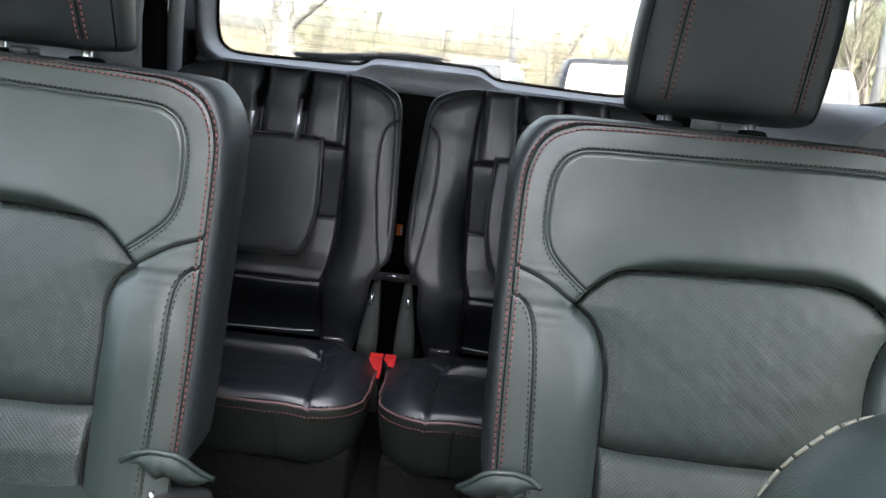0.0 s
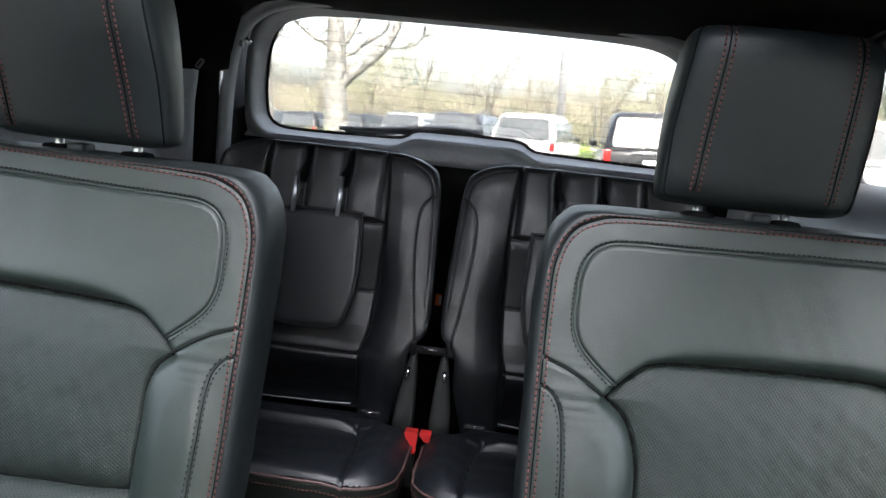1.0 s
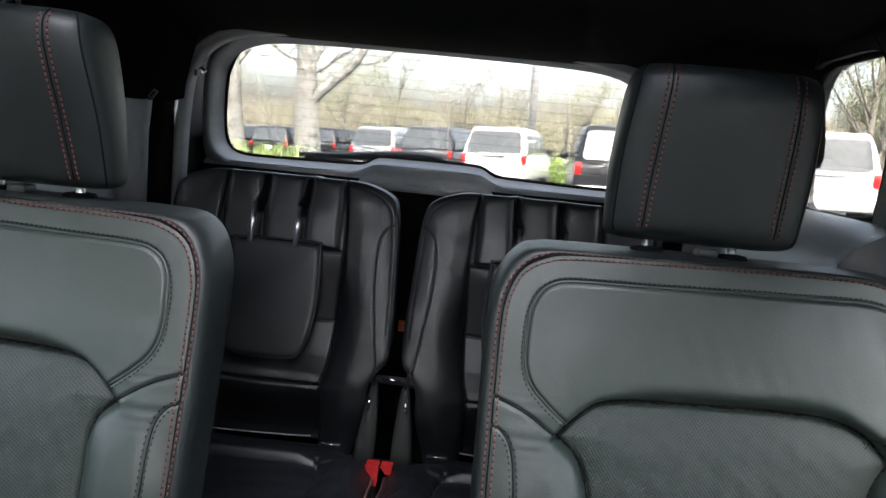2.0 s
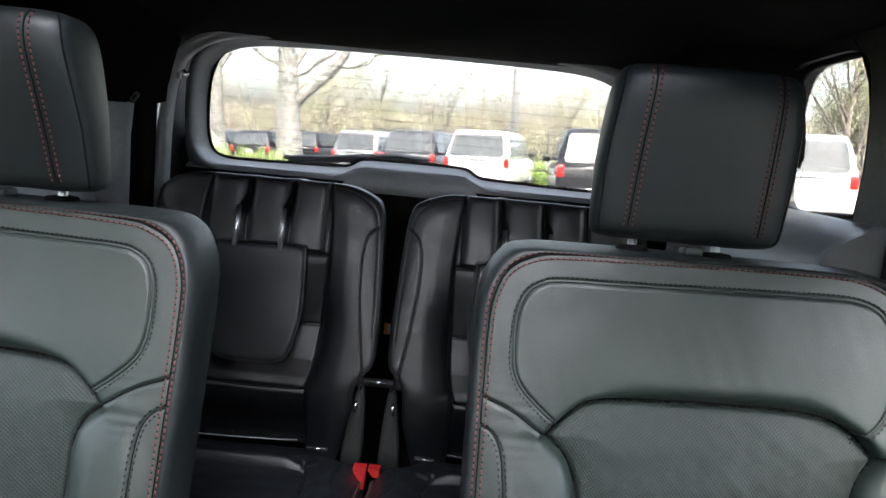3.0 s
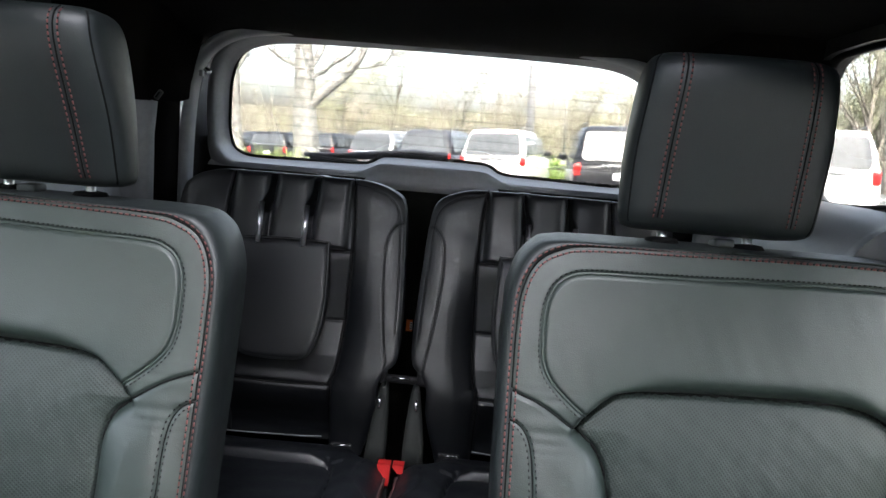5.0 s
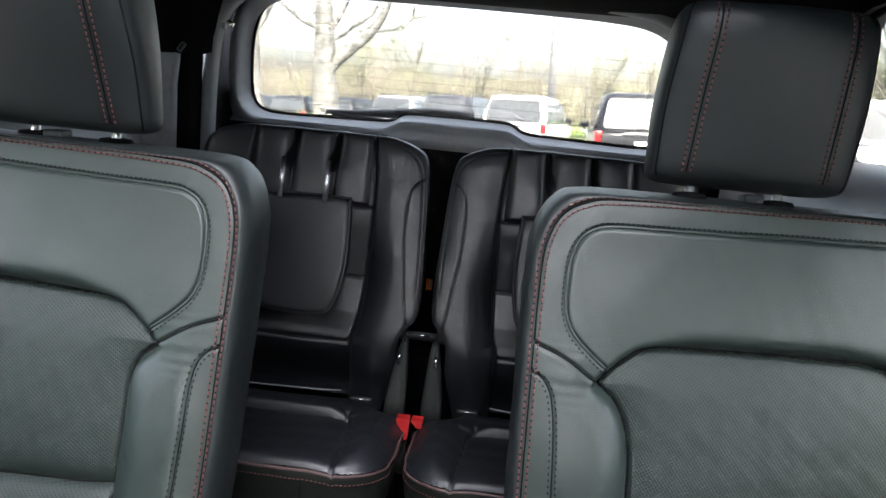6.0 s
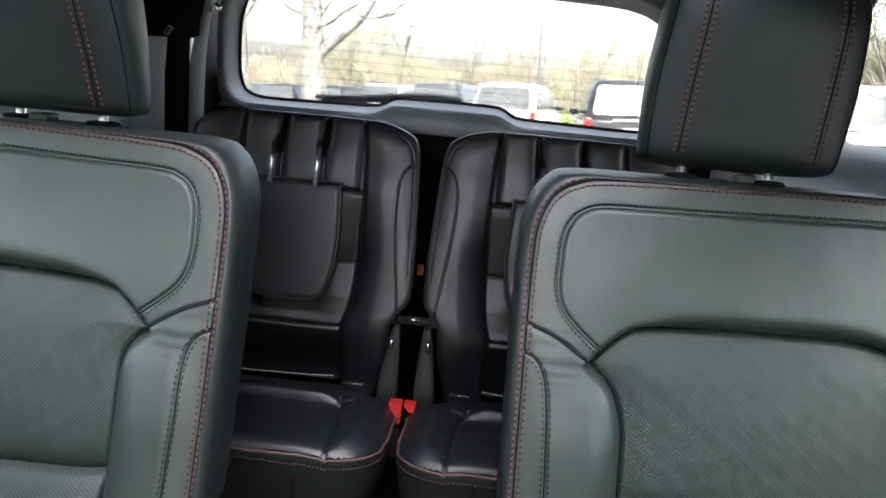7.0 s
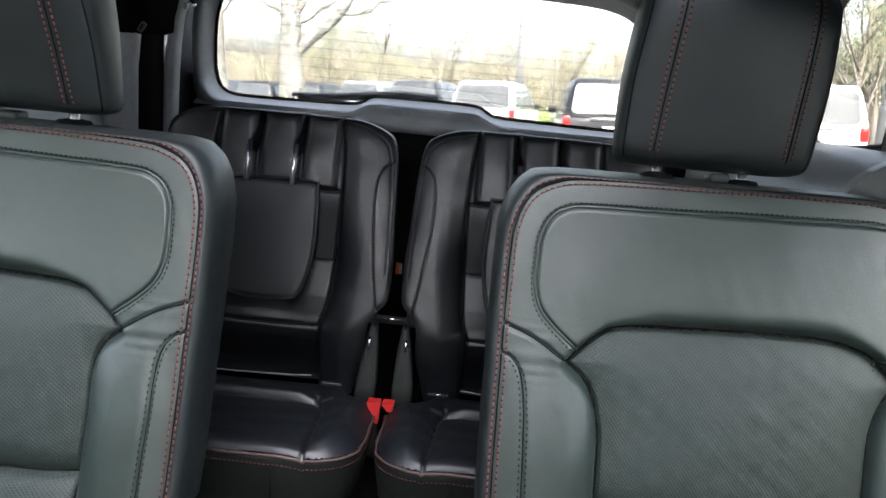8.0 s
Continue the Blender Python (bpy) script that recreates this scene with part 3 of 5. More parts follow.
def chair_face(x, z):
    """Depth of a chair back's upholstery at x, z (greater is further from the sitter)."""
    x, z = np.asarray(x, float), np.asarray(z, float)
    y = 0.912 + 0.25 * (z - 1.322)
    d_ins, d_seam, d_pipe, d_arc = distance(x, z, INSERT), distance(x, z, SEAM), distance(x, z, PIPE), distance(x, z, ARC_L)
    d_v = np.minimum(distance(x, z, V_LEFT), distance(x, z, V_RIGHT))
    d_welt = np.minimum(distance(x, z, WELT_L), distance(x, z, WELT_R))
    d_cross = np.abs(z - CROSS_Z)
    ins, yoke = inside(x, z, INSERT), inside(x, z, YOKE)
    low = 1 - step(1.02, 1.19, z)
    # insert sunk between the bolsters and under the yoke
    inner = 0.022 - 0.012 * (1 - np.exp(-d_ins / 0.030)) + 0.017 * np.exp(-d_cross / 0.014) * (z > CROSS_Z) + 0.017 * np.exp(-d_cross / 0.005) * (z <= CROSS_Z)
    inner -= 0.012 * step(CROSS_Z, CROSS_Z - 0.05, z)
    curl = 0.0052 + 0.0060 * step(-0.125, -0.04, x) * step(0.225, 0.15, x)
    outer = 0.024 * np.exp(-d_ins / 0.0085) * low + 0.026 * np.exp(-(d_ins / curl) ** 1.5) * (1 - low)
    outer -= low * 0.013 * step(0.0, 0.045, d_ins) * step(0.0, 0.05, d_seam)
    outer -= yoke * 0.0020 * step(0.0, 0.010, d_pipe) * (1 - 0.2 * step(0.03, 0.0, d_arc))
    y = y + np.where(ins, inner, outer)
    y += 0.0055 * bell(d_ins, 0.0028)
    y += (0.0030 * bell(d_pipe, 0.0026) - 0.0010 * bell(np.where(yoke, d_pipe, 9) - 0.0045, 0.0028)) * ~ins
    y += 0.0035 * bell(d_v, 0.0026) * ~ins + 0.0028 * bell(d_welt, 0.0020) * ~ins
    y += 0.0017 * bell(d_seam, 0.0020) + 0.0022 * np.exp(-d_seam / 0.014)
    y += 0.0008 * wavy(x, z, 0.14, 4) * step(0, 0.03, np.minimum(d_ins, d_seam)) + 0.00015 * wavy(x, z, 0.04, 9)
    y += (0.0005 * wavy(x, z, 0.035, 12) + 0.00022 * wavy(x + z, z * 0.4, 0.02, 13) * bell(x - 0.08, 0.10) * bell(z - 1.06, 0.08)) * ins * step(0, 0.02, d_ins)
    pucker = np.sin(z * 420 + 2 * np.sin(z * 90)) * np.exp(-((x + 0.20) / 0.035) ** 2 - ((z - 1.15) / 0.03) ** 2)
    return y + 0.0004 * pucker


def choose_chair(x, z):
    seam = np.vstack([SEAM, [(0.29, 0.70), (-0.24, 0.70)]])
    seam_in = inside(x, z, seam) | (distance(x, z, SEAM) < 0.0022)
    k = np.full(x.shape, 3)
    ins, yoke = inside(x, z, INSERT), inside(x, z, YOKE)
    v_at = np.where(x < 0, np.interp(x, V_LEFT[:, 0], V_LEFT[:, 1]), np.interp(x, V_RIGHT[:, 0], V_RIGHT[:, 1]))
    k[(z < v_at) & (x < 0)] = 4
    k[(z < v_at) & (x > 0)] = 5
    k[yoke] = 2
    k[ins & (z >= CROSS_Z)] = 0
    k[ins & (z < CROSS_Z)] = 1
    k[~seam_in] = -1
    return k


def wrap(line, face, offsets, bump=0.0):
    """Rings that carry a seat's cover from its seam round the sides to the back."""
    t = np.gradient(line, axis=0)
    t /= np.linalg.norm(t, axis=1, keepdims=True)
    n = np.stack([-t[:, 1], t[:, 0]], 1)
    y = face(line[:, 0], line[:, 1])
    rings = []
    for out, back in offsets:
        w = bump * wavy(line[:, 0], line[:, 1] + back * 3, 0.05, 5) if bump else 0
        rings.append(np.stack([line[:, 0] + n[:, 0] * (out + w), y + back, line[:, 1] + n[:, 1] * (out + w)], 1))
    return rings


LEAN_REST = -0.22


def head_restraint(parent, cx, z0, z1, y_mid, half_w, half_d, material, thread):
    """A padded head restraint with two rows of seams, on two chromed posts."""
    def width(w):
        return half_w * (1.0 - 0.02 * w * w - 0.065 * step(-0.3, 1.0, np.array(w))) * (1 - abs(w) ** (14 if w > 0 else 26)) ** (1 / 7)

    def ring(w, shrink=0.0, n=44):
        a, b = float(width(w)) - shrink, half_d * (0.82 + 0.50 * step(-1.1, 1.0, np.array(w))) * (1 - abs(w) ** (5 if w > 0 else 12)) ** (1 / 3) - shrink
        z = (z0 + z1) / 2 + w * (z1 - z0) / 2
        out = []
        for k in range(n):
            ang = 2 * math.pi * k / n
            c, s = math.cos(ang), math.sin(ang)
            px = math.copysign(abs(c) ** 0.26, c) * a
            py = math.copysign(abs(s) ** 0.36, s) * b
            px *= 1 - 0.08 * float(step(0.2, 1.0, np.array(py / b))) if b > 0 else 1
            py += 0.012 * (px / half_w) ** 2 if s < 0 else 0
            out.append((cx + px, y_mid + LEAN_REST * (z - z0) + py, z))
        return out

    ws = np.sin(np.linspace(-1, 1, 33) * math.pi / 2) * 0.9995
    v, f = loft([ring(float(w)) for w in ws], True, True)
    rest = mesh_object("headrest", v, f, material, parent, "padded black leather headrest")

    def front(x, z):
        w = np.clip((np.asarray(z) - (z0 + z1) / 2) / ((z1 - z0) / 2), -0.999, 0.999)
        b = half_d * (0.82 + 0.50 * step(-1.1, 1.0, w)) * (1 - np.abs(w) ** np.where(w > 0, 5, 12)) ** (1 / 3)
        a = half_w * (1.0 - 0.02 * w * w - 0.065 * step(-0.3, 1.0, w)) * (1 - np.abs(w) ** np.where(w > 0, 14, 26)) ** (1 / 7)
        u = np.clip(np.abs(np.asarray(x) - cx) / np.maximum(a, 1e-4), 0, 0.999)
        s = (1 - u ** (2 / 0.26)) ** 0.5
        return y_mid + LEAN_REST * (np.asarray(z) - z0) - b * s ** 0.36 + 0.012 * ((np.asarray(x) - cx) / half_w) ** 2

    for u in (-0.080, 0.085):
        line = curve_of([(cx + u * 1.03, z0 + 0.012), (cx + u, (z0 + z1) / 2), (cx + u * 0.93, z1 - 0.004)], 20)
        pts, way = even(line, 0.004)
        groove = [(p[0], float(front(p[0], p[1])) - 0.0004, p[1]) for p in pts]
        gv, gf = tube(groove, 0.0011, 5)
        mesh_object("seam", gv, gf, THREAD_BLACK, rest, "sunken dark seam")
        for side in (-0.0054, 0.0054):
            stitches(line, front, "stitching", thread, rest, pitch=0.0070, length=0.0050, thick=0.0024, lift=0.0008, shift=side, label="dark red stitching")
            stitches(line, front, "pricking", THREAD_BLACK, rest, pitch=0.0070, length=0.0020, thick=0.0020, lift=0.0004, shift=side, label="dark pricked seam", phase=0.0035)
    # corded edge between front and side pieces
    edge = []
    for w in np.linspace(-0.93, 0.93, 40):
        a = float(width(w))
        x = cx - a * 0.93
        edge.append((x, float(front(x, (z0 + z1) / 2 + w * (z1 - z0) / 2)) + 0.001, (z0 + z1) / 2 + w * (z1 - z0) / 2))
    for flip in (1, -1):
        ev, ef = tube([(cx + flip * (p[0] - cx), p[1], p[2]) for p in edge], 0.0015, 6)
        mesh_object("edge_seam", ev, ef, THREAD_BLACK, rest, "dark seam at the edge")
    return rest


def posts(rest, xs, z0, z1, y, lean=0.0, radius=0.0065):
    for x in xs:
        v, f = tube([(x, y, z0), (x, y + lean, z1)], radius, 12)
        mesh_object("post", v, f, CHROME_SATIN, rest, "bright chromed post")


def captains_chair():
    chair = thing("captains_chair", "black perforated leather captain's chair with red stitching", "car seat", (0, 0, 0), "second-row chairs")
    names = [("back_insert", LEATHER_PERF, "perforated leather centre panel"), ("lower_back_insert", LEATHER_PERF, "perforated lower panel"), ("shoulder_panel", LEATHER, "smooth leather shoulder panel"), ("back_border", LEATHER, ""), ("side_bolster", LEATHER, "plump smooth side bolster"), ("side_bolster", LEATHER, "plump smooth side bolster")]
    panels(np.arange(-0.256, 0.3005, 0.0018), np.arange(0.80, 1.379, 0.0018), chair_face, choose_chair, names, chair)
    rings = wrap(SEAM[12:-12], chair_face, [(-0.0016, 0.0014), (0.0006, -0.0004), (0.0040, -0.0030), (0.0090, -0.0015), (0.0135, 0.0040), (0.0162, 0.0120), (0.0175, 0.024), (0.0180, 0.050), (0.017, 0.085), (0.012, 0.100), (-0.012, 0.112)], 0.0006)
    for r in rings[2:]:
        flat_top = step(1.30, 1.40, r[:, 2])
        r[:, 2] -= flat_top * np.maximum(r[:, 2] - 1.364, 0) * 0.75
    v, f = loft([list(map(tuple, r)) for r in rings], False)
    mesh_object("side_cover", v, f, LEATHER_SHADED, chair, "leather wrapped round the edge, shade painted in")
    last = rings[-1]
    mesh_object("back_shell", last, [tuple(range(len(last)))], PLASTIC_BLACK, chair, "plastic back shell", False)
    pts, _ = even(PIPE, 0.004)
    v, f = tube([(p[0], y - 0.0008, p[1]) for p, y in zip(pts, chair_face(pts[:, 0], pts[:, 1]))], 0.0021, 8)
    mesh_object("piping", v, f, LEATHER, chair, "leather cord round the shoulder panel")
    for line, r, sink in ((SEAM, 0.0012, -0.0003), (INSERT, 0.0024, -0.0012), (V_LEFT, 0.0014, -0.0002), (V_RIGHT, 0.0014, -0.0002), (WELT_L, 0.0010, -0.0003), (WELT_R, 0.0010, -0.0003), (np.array([(-0.110, CROSS_Z), (0.0, CROSS_Z), (0.220, CROSS_Z)]), 0.0022, 0.0)):
        pts, _ = even(line, 0.004)
        ys = chair_face(pts[:, 0], pts[:, 1]) + sink
        v, f = tube([(p[0], y, p[1]) for p, y in zip(pts, ys)], r, 6)
        mesh_object("seam", v, f, THREAD_BLACK, chair, "dark sewn seam")
    for shift, what in ((-0.0052, 0), (0.0052, 0), (-0.0052, 1), (0.0052, 1)):
        if what:
            row = stitches(SEAM[11:-11], chair_face, "pricking", THREAD_BLACK, chair, shift=shift, pitch=0.0078, thick=0.0020, length=0.0020, lift=0.0004, label="dark pricked seam", phase=0.0039)
        else:
            row = stitches(SEAM[11:-11], chair_face, "stitching", THREAD_RED, chair, shift=shift, pitch=0.0078, thick=0.0023, length=0.0060, lift=0.0007, label="dark red stitching")
        if shift > 0:
            for vert in row.data.vertices:
                z = vert.co.z
                vert.co.z -= float(step(1.30, 1.40, np.array(z))) * max(z - 1.364, 0) * 0.75
                vert.co.y -= 0.0044
    stitches(PIPE, chair_face, "edge_stitching", THREAD_BLACK, chair, shift=0.0050, pitch=0.0062, length=0.0042, thick=0.0016, label="black stitching")
    for line in (WELT_L, WELT_R):
        for shift in (-0.0042, 0.0042):
            stitches(line[:-6], chair_face, "edge_stitching", THREAD_BLACK, chair, shift=shift, pitch=0.0074, thick=0.0017, length=0.0036, label="black stitching")
    # headrest takes the darkened leather, so its shade is in the colour
    rest = head_restraint(chair, 0.006, 1.384, 1.606, 0.992, 0.129, 0.052, LEATHER_SHADED, THREAD_RED)
    posts(rest, (-0.057, 0.057), 1.33, 1.41, 1.0)
    for x in (-0.057, 0.057):
        v, f = tube([(x, 1.0, 1.335), (x, 1.0, 1.368), (x, 1.0, 1.3745), (x, 1.0, 1.376)], [0.025, 0.024, 0.020, 0.011], 20)
        mesh_object("post_sleeve", v, f, RUBBER, rest, "black plastic sleeve")
    part("release_button", rounded_box((0.026, 0.030, 0.012), (0.022, 0.995, 1.374), 0.005), PLASTIC_MID, rest, "grey release button")
    part("fold_button", rounded_box((0.012, 0.026, 0.034), (0.136, 0.978, 1.488), 0.005), PLASTIC_BLACK, rest, "black fold button")
    # recliner corner: leather flap, pin and cover at the foot of the inner bolster
    for sx, cx in ((-1, -0.236), (1, 0.284)):
        fl = []
        for u in np.linspace(-1, 1, 29):
            side = -sx * u
            top = 0.940 - float(np.interp(side, (-1, -0.7, -0.45, -0.2, 0.3, 0.7, 1), (0.044, 0.026, 0.010, 0.002, 0.0, 0.006, 0.018)))
            low = 0.940 - float(np.interp(side, (-1, -0.8, -0.3, 0.0, 0.3, 0.6, 1), (0.047, 0.052, 0.054, 0.042, 0.046, 0.034, 0.021)))
            rest_y = float(chair_face(np.array(cx - sx * 0.022), np.array(0.93))) + 0.024 * max(0.0, -side) ** 2
            crease = 0.004 * math.exp(-((side - 0.12) / 0.10) ** 2) - 0.003 * math.sin(side * 6)
            fl.append([(cx + u * 0.051, rest_y - 0.004 - 0.013 * math.sin(math.pi * min(k * 0.85 + 0.08, 1)) * (1 - 0.5 * abs(u) ** 3) + crease * k + 0.012 * k * k, top + (low - top) * k) for k in np.linspace(0, 1, 11)])
        v, f = loft(fl, False)
        flap = mesh_object("corner_flap", v, f, LEATHER, chair, "loose leather flap over the hinge")
        ev, ef = tube([(p[0][0], p[0][1] - 0.002, p[0][2]) for p in fl], 0.0036, 8)
        mesh_object("piping", ev, ef, LEATHER, flap)
        v, f = tube([(cx - sx * 0.012, 0.785, 0.895), (cx - sx * 0.012, 0.785, 0.868)], 0.004, 8)
        mesh_object("hinge_pin", v, f, CHROME, chair, "bright metal pin")
        part("hinge_cover", rounded_box((0.085, 0.10, 0.09), (cx + sx * 0.012, 0.790, 0.838), 0.026, 4), PLASTIC_BLACK, chair, "dark plastic hinge cover")
    # cushion and base
    part("seat", rounded_box((0.52, 0.50, 0.15), (0.022, 0.60, 0.80), 0.05, 4), LEATHER, chair, "leather seat cushion")
    part("seat_base", rounded_box((0.40, 0.42, 0.14), (0.022, 0.62, 0.67), 0.02), PLASTIC_BLACK, chair, "black seat base")
    return chair


chair_right = captains_chair()
chair_right.matrix_world = pose(0.435, 0, 0)
chair_left = copy_thing(chair_right, Matrix.Translation((-0.438, -0.042, -0.002)) @ Matrix.Diagonal((-1, 1, 1, 1)))
for ob in chair_left.children:
    if ob.name.startswith("headrest"):
        ob.location.x += 0.014
# the inner bolster of the left chair is squeezed slimmer towards its foot
for ob in chair_left.children:
    if ob.type == "MESH":
        ob.data = ob.data.copy()
        at = np.empty(len(ob.data.vertices) * 3)
        ob.data.vertices.foreach_get("co", at)
        at = at.reshape(-1, 3)
        across = np.interp(at[:, 0], (-0.245, -0.20, -0.111, 0.08), (0.0, 0.5, 1.0, 0.0))
        at[:, 0] -= 0.017 * across * step(1.14, 1.04, at[:, 2])
        ob.data.vertices.foreach_set("co", at.ravel())
        ob.data.update()
for ob in chair_right.children:
    if ob.name.startswith("headrest"):
        ob.matrix_local = Matrix.Translation((0, 1.0, 1.36)) @ Matrix.Rotation(-0.17, 4, "X") @ Matrix.Translation((0, -1.0, -1.36))


# ---------------------------------------------------------------- third-row seats
EDGE3 = curve_of([(-0.085, 0.785), (-0.068, 0.85), (-0.058, 0.90), (-0.055, 0.955), (-0.040, 0.985), (-0.020, 1.01), (-0.016, 1.07), (-0.020, 1.16), (-0.027, 1.28), (-0.036, 1.335), (-0.055, 1.357), (-0.10, 1.374), (-0.15, 1.379), (-0.28, 1.380), (-0.41, 1.379), (-0.465, 1.373), (-0.505, 1.356), (-0.526, 1.322), (-0.534, 1.20), (-0.536, 1.0), (-0.530, 0.785)], 8)[::-1]
BOLSTER_IN = curve_of([(-0.149, 1.40), (-0.148, 1.375), (-0.140, 1.30), (-0.136, 1.224), (-0.138, 1.15), (-0.141, 1.068), (-0.146, 1.0), (-0.152, 0.965), (-0.159, 0.935), (-0.160, 0.77)], 8)
BOLSTER_OUT = np.stack([-0.561 - BOLSTER_IN[:, 0], BOLSTER_IN[:, 1]], 1)
INNER_SEAM = curve_of([(-0.030, 1.297), (-0.045, 1.290), (-0.060, 1.268), (-0.066, 1.225), (-0.064, 1.16), (-0.055, 1.08), (-0.045, 1.015), (-0.04, 0.99)], 8)
EDGE_SEAM = curve_of([(-0.150, 1.371), (-0.110, 1.366), (-0.075, 1.354), (-0.050, 1.333), (-0.040, 1.305), (-0.034, 1.25), (-0.029, 1.16), (-0.026, 1.06)], 8)
LOW_Z = 0.935


def rear_face(x, z):
    x, z = np.asarray(x, float), np.asarray(z, float)
    y = 1.575 + 0.25 * (z - 1.373)
    d_edge, d_in, d_out = distance(x, z, EDGE3), distance(x, z, BOLSTER_IN), distance(x, z, BOLSTER_OUT)
    d_b = np.minimum(d_in, d_out)
    xb_in = np.interp(-z, -BOLSTER_IN[:, 1], BOLSTER_IN[:, 0])
    mid = (x < xb_in) & (x > -0.561 - xb_in)
    low_part = step(LOW_Z + 0.030, LOW_Z - 0.004, z)
    deep, ribs = 1 - step(1.00, 1.236, z), step(1.224, 1.240, z)
    y += np.where(mid, deep * ((0.070 - 0.16 * np.clip(1.26 - z, 0, 0.26)) * (1 - low_part) + 0.020 * low_part), deep * ((0.056 - 0.12 * np.clip(1.26 - z, 0, 0.26)) * (1 - low_part) + 0.014 * low_part) * np.exp(-(d_b / 0.024) ** 1.3) - deep * 0.004 * step(0.02, 0.06, d_b))
    y += np.where(mid, 0, -(1 - deep) * 0.004 * step(0, 0.04, d_b) * step(0, 0.04, d_edge))
    # the two notches for the head restraint's posts
    for xs in (-0.324, -0.230):
        w = 0.0030 + 0.0038 * bell(z - 1.318, 0.016)
        y += 0.034 * bell(x - xs + 0.006 * step(1.36, 1.31, z), w) * step(1.292, 1.316, z)
        y += 0.010 * np.exp(-np.abs(x - xs) / 0.014) * step(1.30, 1.36, z)
    for xa, xb in ((-0.413, -0.324), (-0.324, -0.230), (-0.230, -0.148)):
        u = np.clip((x - xa) / (xb - xa), 0, 1) * 2 - 1
        y -= 0.014 * (1 - u ** 6) * (x > xa) * (x < xb) * ribs
    for zc in (1.227, 1.074):
        y += mid * (0.004 * bell(z - zc, 0.003) + 0.002 * np.exp(-np.abs(z - zc) / 0.012))
    under = ((x < -0.160) & (x > -0.401)).astype(float)
    y += 0.007 * bell(z - LOW_Z, 0.005) * under
    y += 0.006 * bell(d_b, 0.0035) + 0.0016 * bell(distance(x, z, INNER_SEAM), 0.0020) + 0.0010 * bell(distance(x, z, EDGE_SEAM), 0.0018)
    y += np.where(z < LOW_Z, 0.005 * bell(x + 0.160, 0.004) + 0.005 * bell(x + 0.401, 0.004) , 0) + 0.070 * step(0.97, 0.77, z) + 0.045 * step(LOW_Z + 0.01, 0.80, z) * under
    y += 0.005 * np.exp(-d_edge / 0.007)
    y += 0.0013 * wavy(x, z, 0.12, 21) + 0.0002 * wavy(x, z, 0.05, 22)
    return y


def choose_rear(x, z):
    edge = np.vstack([EDGE3, [(-0.085, 0.77), (-0.53, 0.77)]])
    xb = np.interp(-z, -BOLSTER_IN[:, 1], BOLSTER_IN[:, 0])
    k = np.full(x.shape, 1)
    k[x > xb] = 2
    k[x < -0.561 - xb] = 3
    k[(z > 1.227) & (k == 1)] = 4
    k[(z < LOW_Z) & (x < -0.160) & (x > -0.401)] = 0
    k[~inside(x, z, edge)] = -1
    return k


def cushion_outline():
    left = [(-0.520, 1.485), (-0.524, 1.30), (-0.516, 1.18), (-0.480, 1.125), (-0.40, 1.112), (-0.28, 1.115), (-0.15, 1.112), (-0.09, 1.116), (-0.048, 1.134), (-0.024, 1.170), (-0.015, 1.23), (-0.016, 1.36), (-0.022, 1.41), (-0.060, 1.44), (-0.075, 1.485)]
    return curve_of(left, 8)


CUSH = cushion_outline()
CUSH_IN = curve_of([(-0.135, 1.40), (-0.128, 1.37), (-0.118, 1.345), (-0.110, 1.25), (-0.103, 1.11)], 8)
CUSH_OUT = np.stack([-0.56 - CUSH_IN[:, 0], CUSH_IN[:, 1]], 1)


def cushion_top(x, y):
    x, y = np.asarray(x, float), np.asarray(y, float)
    z = 0.824 + 0.13 * (1.343 - y)
    d_edge = distance(x, y, CUSH)
    d_b = np.minimum(distance(x, y, CUSH_IN), distance(x, y, CUSH_OUT))
    mid = (x > -0.56 - np.interp(y, CUSH_IN[::-1, 1], CUSH_IN[::-1, 0])) & (x < np.interp(y, CUSH_IN[::-1, 1], CUSH_IN[::-1, 0])) & (y < 1.378)
    z += np.where(mid, -0.009 * step(1.12, 1.30, y) + 0.004 * step(0, 0.05, d_b), 0.012 * step(0, 0.04, d_b) * step(0, 0.04, d_edge))
    z -= 0.007 * bell(d_b, 0.004) * step(1.10, 1.16, y) + 0.003 * bell(d_b, 0.003)
    z -= 0.007 * bell(y - 1.378, 0.006) * (x < -0.10) * (x > -0.46) + 0.012 * step(1.40, 1.48, y)
    z -= 0.004 * bell(d_edge, 0.004) + 0.016 * np.exp(-d_edge / 0.014)
    arcs = distance(x, y, curve_of([(-0.03, 1.22), (-0.052, 1.25), (-0.064, 1.30), (-0.060, 1.37)], 8))
    z -= 0.0026 * bell(arcs, 0.0028)
    return z + 0.0010 * wavy(x, y, 0.12, 31) + 0.0002 * wavy(x, y, 0.05, 32)


def choose_cushion(x, y):
    k = np.full(x.shape, 1)
    xi = np.interp(y, CUSH_IN[::-1, 1], CUSH_IN[::-1, 0])
    k[x < -0.28] = 2
    k[(x < xi) & (x > -0.56 - xi) & (y < 1.378)] = 0
    k[~inside(x, y, CUSH)] = -1
    return k


